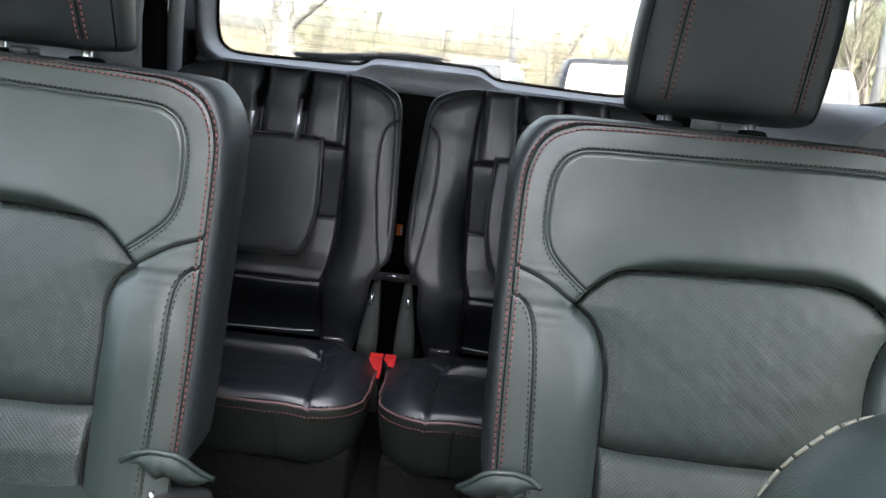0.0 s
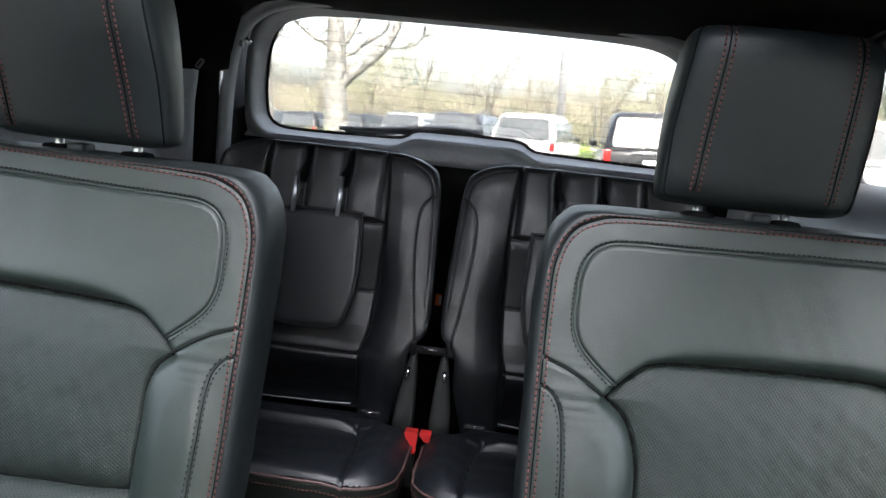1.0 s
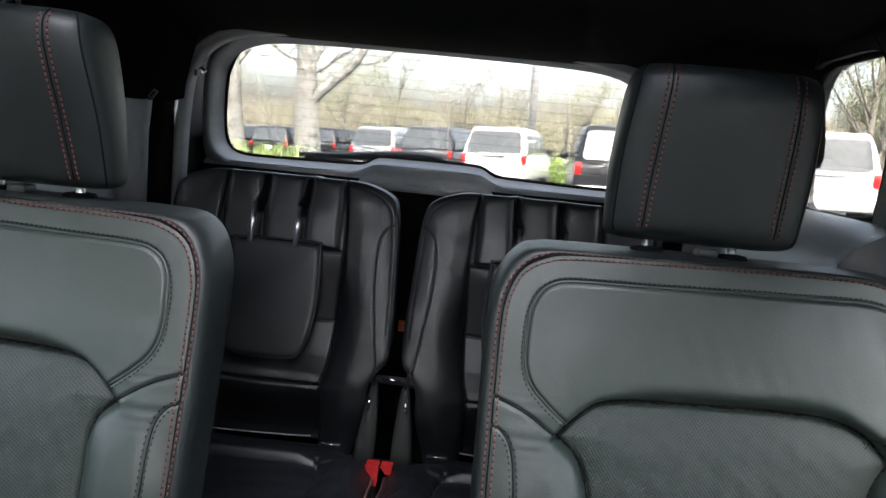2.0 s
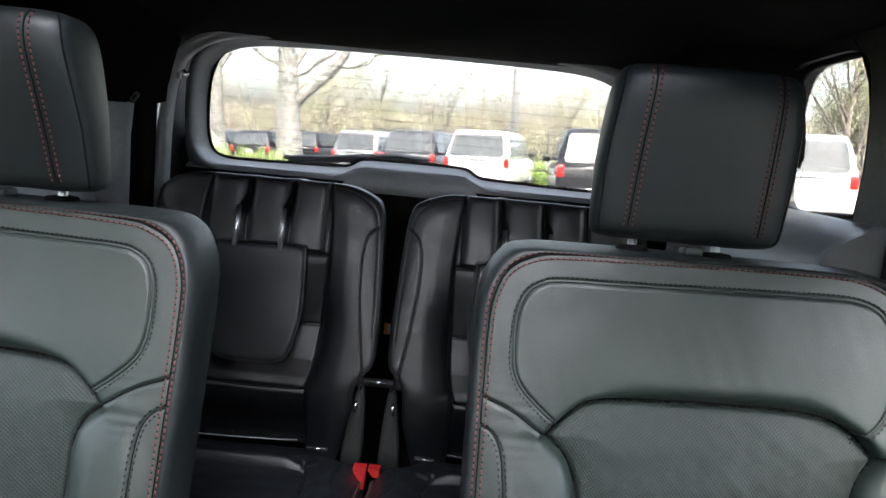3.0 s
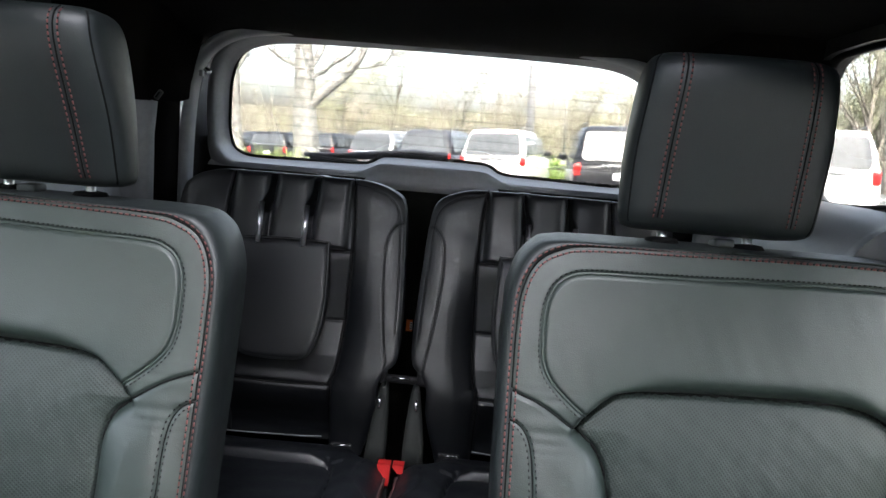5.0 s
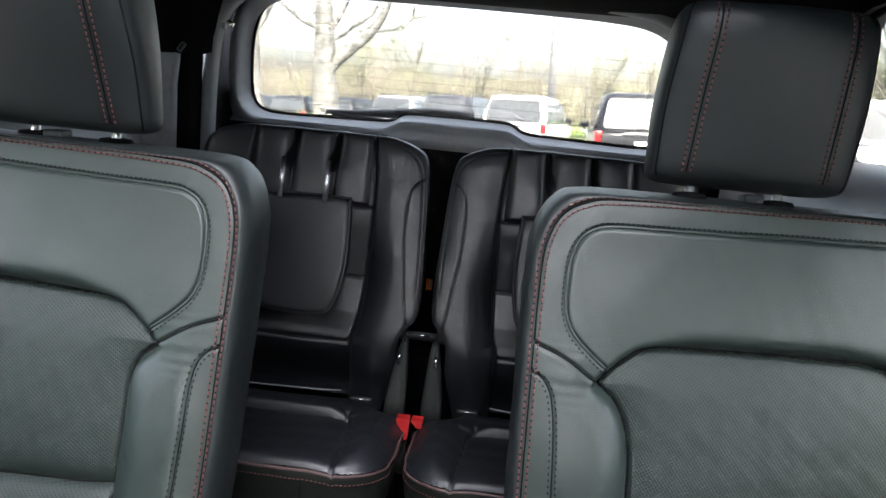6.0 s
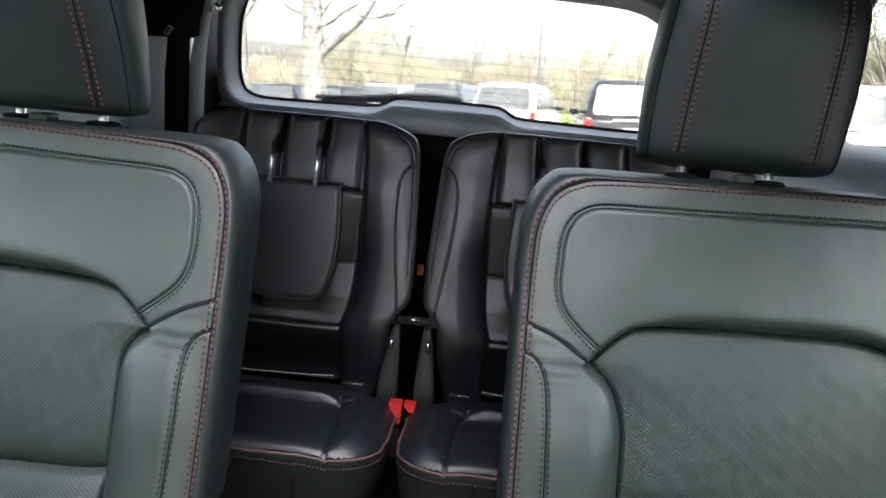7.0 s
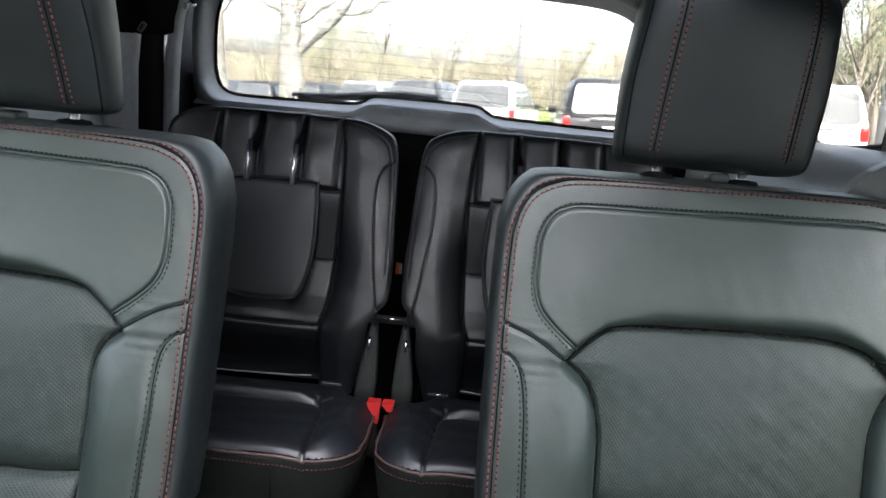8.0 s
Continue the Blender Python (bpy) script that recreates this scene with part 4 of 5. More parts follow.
def third_row_seat():
    seat = thing("third_row_seat", "glossy black leather third-row seat with folded headrest", "car seat", (0, 0, 0), "third-row seats")
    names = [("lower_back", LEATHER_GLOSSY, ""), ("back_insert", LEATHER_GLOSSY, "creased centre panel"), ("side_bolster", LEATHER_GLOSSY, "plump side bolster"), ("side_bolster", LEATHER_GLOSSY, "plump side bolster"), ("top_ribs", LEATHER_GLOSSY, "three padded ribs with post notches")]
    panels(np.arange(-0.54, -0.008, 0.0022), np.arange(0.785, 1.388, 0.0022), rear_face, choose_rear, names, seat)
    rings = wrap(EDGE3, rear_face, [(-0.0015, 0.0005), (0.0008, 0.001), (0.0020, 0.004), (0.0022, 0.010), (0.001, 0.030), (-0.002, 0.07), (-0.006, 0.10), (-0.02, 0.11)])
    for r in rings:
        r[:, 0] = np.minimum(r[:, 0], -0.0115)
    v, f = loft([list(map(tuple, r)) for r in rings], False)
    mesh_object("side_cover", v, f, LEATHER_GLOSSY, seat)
    mesh_object("back_shell", rings[-1], [tuple(range(len(rings[-1])))], PLASTIC_BLACK, seat, "black plastic back shell", False)
    for line in (INNER_SEAM,):
        for s in (-0.004, 0.004):
            stitches(line, rear_face, "stitching", THREAD_BLACK, seat, shift=s, pitch=0.007, label="black stitching")
    creases = [BOLSTER_IN[6:-6], BOLSTER_OUT[6:-6]] + [np.array([(-0.41, zc), (-0.28, zc), (-0.15, zc)]) for zc in (1.227, 1.074)] + [curve_of([(-0.402, 0.958), (-0.392, LOW_Z + 0.005), (-0.36, LOW_Z), (-0.28, LOW_Z - 0.002), (-0.20, LOW_Z), (-0.170, LOW_Z + 0.005), (-0.160, 0.958)], 6)]
    for line in creases:
        pts, _ = even(line, 0.006)
        v, f = tube([(p[0], y + 0.0005, p[1]) for p, y in zip(pts, rear_face(pts[:, 0], pts[:, 1]))], 0.0024, 5)
        mesh_object("seam", v, f, THREAD_BLACK, seat, "dark sewn seam")
    for line in (EDGE_SEAM, INNER_SEAM):
        pts, _ = even(line, 0.006)
        v, f = tube([(p[0], y - 0.0001, p[1]) for p, y in zip(pts, rear_face(pts[:, 0], pts[:, 1]))], 0.0008, 5)
        mesh_object("seam", v, f, THREAD_BLACK, seat, "dark sewn seam")
    # folded head restraint: padded flap with a corded edge
    outline = curve_of([(-0.373, 1.243), (-0.28, 1.247), (-0.192, 1.246), (-0.185, 1.236), (-0.180, 1.13), (-0.186, 1.065), (-0.200, 1.020), (-0.222, 1.003), (-0.28, 0.999), (-0.34, 1.003), (-0.362, 1.02), (-0.376, 1.065), (-0.381, 1.13), (-0.380, 1.235)], 6)
    mid = outline.mean(0)

    def pad_ring(scale, depth):
        ins = outline + (mid - outline) * scale
        return [(p[0], 1.548 + 0.25 * (p[1] - 1.24) + depth, p[1]) for p in ins]

    rings = [pad_ring(s, d) for s, d in ((0.02, 0.02), (0.0, -0.005), (0.0, -0.020), (0.012, -0.028), (0.04, -0.0315), (0.10, -0.0325), (0.14, -0.0328))]
    v, f = loft(rings)
    f.append(tuple(range(8 * 0 + len(rings[0]) * (len(rings) - 1), len(rings[0]) * len(rings))))
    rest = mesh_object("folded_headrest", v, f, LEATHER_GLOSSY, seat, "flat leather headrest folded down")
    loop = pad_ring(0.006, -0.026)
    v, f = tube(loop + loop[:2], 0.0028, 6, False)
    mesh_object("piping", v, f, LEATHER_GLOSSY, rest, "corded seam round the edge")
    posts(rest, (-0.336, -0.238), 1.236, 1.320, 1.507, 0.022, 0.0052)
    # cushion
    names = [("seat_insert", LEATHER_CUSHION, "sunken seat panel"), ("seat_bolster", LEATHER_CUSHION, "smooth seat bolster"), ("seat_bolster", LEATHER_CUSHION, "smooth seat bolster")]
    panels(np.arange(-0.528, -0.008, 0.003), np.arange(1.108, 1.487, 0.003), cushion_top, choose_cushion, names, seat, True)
    t = np.gradient(CUSH, axis=0)
    t /= np.linalg.norm(t, axis=1, keepdims=True)
    n = np.stack([t[:, 1], -t[:, 0]], 1)
    top = cushion_top(CUSH[:, 0], CUSH[:, 1])
    rings = []
    for out, down in ((-0.004, -0.006), (0.002, -0.004), (0.003, -0.007), (0.0025, -0.018), (-0.001, -0.05), (-0.007, -0.085), (-0.016, -0.110), (-0.028, -0.124), (-0.05, -0.126)):
        w = 0.0012 * wavy(CUSH[:, 0], CUSH[:, 1] + down, 0.06, 41)
        rings.append([tuple(q) for q in np.stack([np.minimum(CUSH[:, 0] + n[:, 0] * (out + w), -0.011), CUSH[:, 1] + n[:, 1] * (out + w), top + down], 1)])
    v, f = loft(rings, False)
    mesh_object("seat_front", v, f, VINYL, seat, "wrapped leather seat front")
    ev, ef = tube([(p[0], p[1], p[2] + 0.002) for p in rings[1]], 0.0026, 6)
    mesh_object("piping", ev, ef, surface("reddish_cord", (0.085, 0.050, 0.048), 0.5), seat, "dull red corded seam")
    low = np.array([rings[3][i] for i in range(len(rings[3]))])
    pts, way = even(low, 0.0075)
    sv, sf = [], []
    for p, w in zip(pts, way):
        tv, tf = tube([p - w * 0.0022, p + w * 0.0022], 0.0008, 4)
        sf += [tuple(i + len(sv) for i in q) for q in tf]
        sv += [(a[0], a[1] - 0.001, a[2]) for a in tv]
    mesh_object("stitching", sv, sf, THREAD_RED, seat, "dull red stitching", kind="stuff")
    v, f = tube([(-0.150, 1.096, 0.828), (-0.150, 1.098, 0.79), (-0.150, 1.103, 0.742)], 0.0014, 5)
    mesh_object("front_seam", v, f, THREAD_BLACK, seat, "dark upright seam")
    part("seat_base", rounded_box((0.48, 0.32, 0.13), (-0.27, 1.30, 0.667), 0.01), CARPET, seat, "carpeted seat base", False)
    v, f = tube([(-0.46, 1.437, 0.8395), (-0.33, 1.437, 0.8395), (-0.20, 1.437, 0.8435), (-0.160, 1.439, 0.8460)], 0.0014, 6)
    mesh_object("lower_piping", v, f, PLASTIC_GREY, seat, "pale piping along the foot of the back")
    anchor = part("anchor", rounded_box((0.044, 0.010, 0.008), (-0.114, 1.424, 0.838), 0.003, 2), PLASTIC_BLACK, seat, "black child-seat anchor cover")
    v, f = tube([(-0.132, 1.418, 0.8395), (-0.097, 1.418, 0.8420)], 0.0013, 6)
    mesh_object("anchor_bar", v, f, CHROME, anchor, "bright anchor bar")
    return seat


rear_left = third_row_seat()
rear_right = copy_thing(rear_left, Matrix.Translation((-0.003, 0.0, 0)) @ Matrix.Diagonal((-1, 1, 1, 1)))


# hinge arms, belt stalks and buckles between the third-row seats
def belt_buckle(x, width, tall):
    b = thing("seat_belt_buckle", "red-topped seat belt buckle between the third-row cushions", "belt buckle", (x, 1.385, 0.80), "third-row buckles")
    rings = []
    for z, k in ((0.030 - tall, 0.45), (0.030 - tall * 0.6, 0.72), (0.026, 1.0), (0.030, 0.94)):
        w = width * k / 2
        shift = width * (1 - k) * 0.35
        rings.append([(shift - w, -0.012, z), (shift + w, -0.012, z), (shift + w, 0.010, z), (shift - w, 0.010, z)])
    v, f = loft(rings, True, True)
    mesh_object("press_button", v, f, PLASTIC_RED, b, "bright red press button", False)
    part("stalk", rounded_box((0.018, 0.020, 0.09), (0, 0.012, -0.055), 0.004, 2), PLASTIC_BLACK, b, "black webbing stalk")
    return b


belt_buckle(-0.017, 0.027, 0.046)
belt_buckle(0.012, 0.024, 0.018)


def hinge_arm(sign):
    arm = thing("hinge_arm", "tapered dark grey plastic seat hinge cover", "hinge cover", (0, 0, 0), "third-row hinge covers")
    rings = []
    for z, xa, xb, y in ((0.80, 0.018, 0.062, 1.425), (0.84, 0.018, 0.060, 1.435), (0.89, 0.020, 0.053, 1.447), (0.93, 0.023, 0.046, 1.458), (0.955, 0.026, 0.041, 1.466), (0.962, 0.030, 0.037, 1.475)):
        rings.append([(sign * xa - 0.005, y + 0.03, z), (sign * xa - 0.005, y + 0.004, z), (sign * (xa + 0.004) - 0.005, y, z), (sign * (xb - 0.006) - 0.005, y, z), (sign * xb - 0.005, y + 0.006, z), (sign * xb - 0.005, y + 0.03, z)])
    v, f = loft(rings, True, True)
    mesh_object("cover", v, f, PLASTIC_MATT, arm)
    v, f = tube([(sign * 0.040 - 0.005, 1.446, 0.918), (sign * 0.038 - 0.005, 1.452, 0.940)], 0.0030, 8)
    mesh_object("hinge_pin", v, f, CHROME, arm, "bright metal pin")
    return arm


hinge_arm(-1)
hinge_arm(1)
bar = thing("cross_bar", "dark metal bar joining the third-row backs", "bar", (0, 0, 0))
v, f = tube([(-0.05, 1.50, 0.966), (0.04, 1.50, 0.966)], 0.009, 10)
mesh_object("rod", v, f, PLASTIC_BLACK, bar)
v, f = tube([(-0.024, 1.487, 0.972), (0.014, 1.487, 0.972)], 0.0022, 6)
mesh_object("bright_edge", v, f, CHROME, bar, "thin bright edge")
for sx in (-1, 1):
    part("bracket", rounded_box((0.03, 0.05, 0.055), (sx * 0.048 - 0.005, 1.505, 0.985), 0.012, 3), PLASTIC_BLACK, bar, "rounded black hinge bracket")

tag = thing("warning_tag", "small orange and white label on the dark tailgate panel", "label", (-0.026, 1.826, 1.0))
part("orange_field", rounded_box((0.016, 0.002, 0.030), (0, 0, 0), 0), LABEL_ORANGE, tag, "", False)
part("white_field", rounded_box((0.006, 0.002, 0.020), (0.005, -0.0025, 0.0), 0), LABEL_WHITE, tag, "", False)
for k in range(3):
    part("text_bar", rounded_box((0.004, 0.001, 0.003), (0.005, -0.004, -0.006 + 0.006 * k), 0), PLASTIC_BLACK, tag, "", False)


# front seats, whose shoulder passes close to the camera
def front_seat(sign):
    s = thing("front_seat", "black leather front seat with pale edge stitching", "car seat", (sign * 0.48, 0.2, FLOOR_Z), "front seats")
    half = [(-0.275, 0.05), (-0.278, 0.40), (-0.272, 0.60), (-0.258, 0.655), (-0.236, 0.684), (-0.205, 0.702), (-0.13, 0.718)]
    line = curve_of(half + [(0, 0.725)] + [(-a, b) for a, b in half[::-1]], 8)
    t = np.gradient(line, axis=0)
    t /= np.linalg.norm(t, axis=1, keepdims=True)
    n = np.stack([-t[:, 1], t[:, 0]], 1)
    rings = [[(p[0] + q[0] * o, y - 0.20 * (0.6 - p[1]), p[1] + q[1] * o) for p, q in zip(line, n)] for o, y in ((-0.10, 0.07), (-0.04, 0.065), (-0.015, 0.055), (0.0, 0.035), (0.004, 0.01), (0.0, -0.02), (-0.015, -0.04), (-0.05, -0.05), (-0.10, -0.05))]
    v, f = loft(rings, False)
    f += [tuple(range(len(line)))[::-1], tuple(range(8 * len(line), 9 * len(line)))]
    back = mesh_object("backrest", v, f, LEATHER, s, "rounded leather backrest")
    posts(back, (-0.06, 0.06), 0.68, 0.82, 0.03)
    pts, way = even(np.array(rings[2]), 0.0075)
    sv, sf = [], []
    for p, w in zip(pts, way):
        tv, tf = tube([p - w * 0.003, p + w * 0.003], 0.0009, 5)
        sf += [tuple(i + len(sv) for i in q) for q in tf]
        sv += [(a[0], a[1] + 0.001, a[2] + 0.001) for a in tv]
    mesh_object("stitching", sv, sf, THREAD_PALE, back, "pale stitching", kind="stuff")
    # unseen headrest, added to block windscreen light from the second-row headrests
    head_restraint(s, 0.0, 0.78, 1.02, 0.03, 0.145, 0.055, LEATHER, THREAD_RED)
    part("seat", rounded_box((0.5, 0.5, 0.14), (0, -0.32, 0.22), 0.05, 4), LEATHER, s)
    part("seat_base", rounded_box((0.40, 0.44, 0.16), (0, -0.30, 0.08), 0.02), PLASTIC_BLACK, s)
    return s


front_seat(1)
front_seat(-1)


# ---------------------------------------------------------------- outside: the sloping car park
SLOPE = pose(0, 0, 0, 0, -3.4, 0)
ASPHALT = surface("asphalt", (0.055, 0.055, 0.056), 0.9, vary=0.3, blotch=0.6, grain=0.5, grain_scale=60)
GRASS = surface("grass", (0.085, 0.09, 0.04), 0.9, vary=0.5, blotch=1.2)
BARK = surface("lichen_bark", (0.21, 0.205, 0.19), 0.9, vary=0.3, blotch=3.0, relief=1.0, relief_scale=9)
nt = BARK.node_tree
p = nt.nodes["Principled BSDF"]
spots_ = add(nt, "ShaderNodeTexNoise", Scale=18.0, Detail=6.0, Roughness=0.72)
nt.links.new(add(nt, "ShaderNodeTexCoord").outputs["Object"], spots_.inputs["Vector"])
edge_ = add(nt, "ShaderNodeMapRange", From_Min=0.43, From_Max=0.51, To_Min=0.16, To_Max=1.0)
nt.links.new(spots_.outputs[0], edge_.inputs[0])
dark_ = add(nt, "ShaderNodeMixRGB", Fac=1.0)
dark_.blend_type = "MULTIPLY"
nt.links.new(p.inputs["Base Color"].links[0].from_socket, dark_.inputs["Color1"])
nt.links.new(edge_.outputs[0], dark_.inputs["Color2"])
nt.links.new(dark_.outputs[0], p.inputs["Base Color"])
# bark, yellow and brown leaf colours are lightened: far haze painted in
BARK_DARK = surface("hazed_grey_bark", (0.17, 0.15, 0.13), 0.9, vary=0.4, blotch=4.0)
LEAF_YELLOW = surface("hazed_spring_leaf", (0.22, 0.222, 0.13), 0.7, vary=0.25, blotch=0.8)
LEAF_GREEN = surface("green_leaf", (0.16, 0.185, 0.10), 0.7, vary=0.4, blotch=0.8)
LEAF_RUST = surface("hazed_bud_brown", (0.24, 0.22, 0.17), 0.8, vary=0.25, blotch=0.8)
PAINT_WHITE = surface("white_car_paint", (0.62, 0.62, 0.61), 0.25, vary=0.04, coat=0.6)
PAINT_BLACK = surface("black_car_paint", (0.010, 0.010, 0.012), 0.3, vary=0.1, coat=0.15, spec=0.3)
PAINT_DARK = surface("dark_grey_car_paint", (0.025, 0.025, 0.03), 0.3, vary=0.1, coat=0.2, spec=0.3)
PAINT_SILVER = surface("silver_car_paint", (0.20, 0.205, 0.21), 0.3, 0.4, vary=0.06, coat=0.6)
CAR_GLASS = surface("car_window_glass", (0.05, 0.054, 0.058), 0.08, 0.12, vary=0.25, blotch=3)
LAMP_RED = surface("red_lamp_glass", (0.40, 0.010, 0.010), 0.2, vary=0.1, coat=0.5)
TYRE = surface("tyre_rubber", (0.015, 0.015, 0.015), 0.85, vary=0.2)
RIM = surface("wheel_rim", (0.5, 0.5, 0.52), 0.3, 0.9, vary=0.1)
STEEL = surface("galvanised_steel", (0.26, 0.26, 0.265), 0.55, 0.3, vary=0.15)
CONCRETE = surface("pale_concrete", (0.45, 0.44, 0.41), 0.9, vary=0.2, blotch=2)


def outside(ob, x, y, turn=0.0, z=0.0):
    ob.matrix_world = SLOPE @ pose(x, y, z, 0, 0, turn)
    return ob


def ground_height(x, y):
    """The car park, with a planted bank beside it and low hills far away."""
    x, y = np.asarray(x, float), np.asarray(y, float)
    bank = 0.72 * np.exp(-((y - 12.5) / 2.2) ** 2) * step(-1.2, -3.0, x) * step(-30, -18, x)
    r = np.hypot(x, y)
    return bank + 9.0 * step(120, 420, r) * (0.8 + 0.25 * np.sin(x * 0.013 + 1.0) + 0.2 * np.sin(x * 0.031 + y * 0.01))


gu = np.concatenate([-np.geomspace(3000, 30, 24), np.linspace(-29, 29, 59), np.geomspace(30, 3000, 24)])
gx, gy = np.meshgrid(gu, gu)
idx = np.arange(gx.size).reshape(gx.shape)
q = np.stack([idx[:-1, :-1], idx[:-1, 1:], idx[1:, 1:], idx[1:, :-1]], -1).reshape(-1, 4)
ground = mesh_object("ground", np.stack([gx, gy, ground_height(gx, gy)], -1).reshape(-1, 3), q, ASPHALT, None, "grey asphalt car park with far low hills", kind="structure")
ground.matrix_world = SLOPE
gx, gy = np.meshgrid(np.linspace(-26, -1.6, 50), np.linspace(9.0, 16.0, 20))
idx = np.arange(gx.size).reshape(gx.shape)
q = np.stack([idx[:-1, :-1], idx[:-1, 1:], idx[1:, 1:], idx[1:, :-1]], -1).reshape(-1, 4)
bed = mesh_object("planted_bank", np.stack([gx, gy, ground_height(gx, gy) + 0.03], -1).reshape(-1, 3), q, GRASS, None, "grassy planted bank between parking rows", kind="structure")
bed.matrix_world = SLOPE
far_ring = np.geomspace(55, 3000, 14)
gx, gy = np.meshgrid(np.linspace(-1, 1, 60), far_ring)
gx = gx * gy * 1.2
idx = np.arange(gx.size).reshape(gx.shape)
q = np.stack([idx[:-1, :-1], idx[:-1, 1:], idx[1:, 1:], idx[1:, :-1]], -1).reshape(-1, 4)
far_grass = mesh_object("far_grass", np.stack([gx, gy, ground_height(gx, gy) + 0.05], -1).reshape(-1, 3), q, GRASS, None, "far grassy ground behind the car park", kind="structure")
far_grass.matrix_world = SLOPE


def leaves(points, size, rng):
    """Small bent leaves at points, as vertices and faces."""
    p = np.array([tuple(q) for q in points])
    r = np.random.RandomState(rng.randrange(10 ** 6))
    d = r.normal(size=p.shape)
    d /= np.linalg.norm(d, axis=1, keepdims=True)
    w = np.cross(d, r.normal(size=p.shape))
    w *= size * 0.35 / np.maximum(np.linalg.norm(w, axis=1, keepdims=True), 1e-6)
    d *= size * r.uniform(0.6, 1.3, (len(p), 1))
    verts = np.stack([p, p + d * 0.5 + w, p + d, p + d * 0.5 - w], 1).reshape(-1, 3)
    b = np.arange(len(p))[:, None] * 4
    return verts, np.vstack([b + np.array([[0, 1, 2]]), b + np.array([[0, 2, 3]])])


def tree(name, label, height, girth, limbs, bark, leaf, leaf_count, leaf_size, seed, spread=0.5, fork=0.3, levels=3, group=""):
    """A tapered trunk with branching limbs and a loose crown of small leaves."""
    rng = random.Random(seed)
    t = thing(name, label, "tree", group=group)
    verts, faces, tips = [], [], []

    def join(vf):
        b = len(verts)
        verts.extend(vf[0])
        faces.extend(tuple(i + b for i in q) for q in vf[1])

    def grow(start, way, length, radius, level):
        pts, rad, p, w = [start], [radius], Vector(start), Vector(way).normalized()
        n = 6
        for k in range(n):
            w = (w + Vector((rng.gauss(0, 0.11), rng.gauss(0, 0.11), rng.gauss(0.03, 0.06))) * (1.0 if level else 0.35)).normalized()
            p = p + w * length / n
            pts.append(p.copy())
            rad.append(radius * (1 - (0.75 if level else 0.45) * (k + 1) / n))
            if level >= 1:
                tips.append(p.copy())
        join(tube(pts, rad, 10 if level == 0 else (6 if level == 1 else 4)))
        if level < levels:
            count = limbs if level == 0 else 4
            for k in range(count):
                at = fork + (1 - fork) * (k + rng.random() * 0.6) / count if level == 0 else rng.uniform(0.25, 1)
                i = min(int(at * n), n - 1)
                a = rng.uniform(0, 6.283) if level else 6.283 * k / count + rng.uniform(-0.4, 0.4)
                base = Vector((math.cos(a), math.sin(a), rng.uniform(0.5, 1.1)))
                grow(pts[i].lerp(pts[i + 1], at * n - i if at * n - i < 1 else 1), (w * 0.35 + base * spread).normalized(), length * rng.uniform(0.45, 0.7), rad[i] * rng.uniform(0.4, 0.6), level + 1)

    grow(Vector((0, 0, -0.3)), (0, 0, 1), height * 0.62, girth, 0)
    mesh_object("trunk", verts, faces, bark, t, "branching trunk and limbs")
    if leaf_count:
        cloud = []
        for _ in range(leaf_count):
            p = rng.choice(tips)
            cloud.append(p + Vector((rng.gauss(0, 1), rng.gauss(0, 1), rng.gauss(0, 1))) * height * 0.035)
        v, f = leaves(cloud, leaf_size, rng)
        mesh_object("crown", v, f, leaf, t, "loose crown of small spring leaves", False, "stuff")
    return t


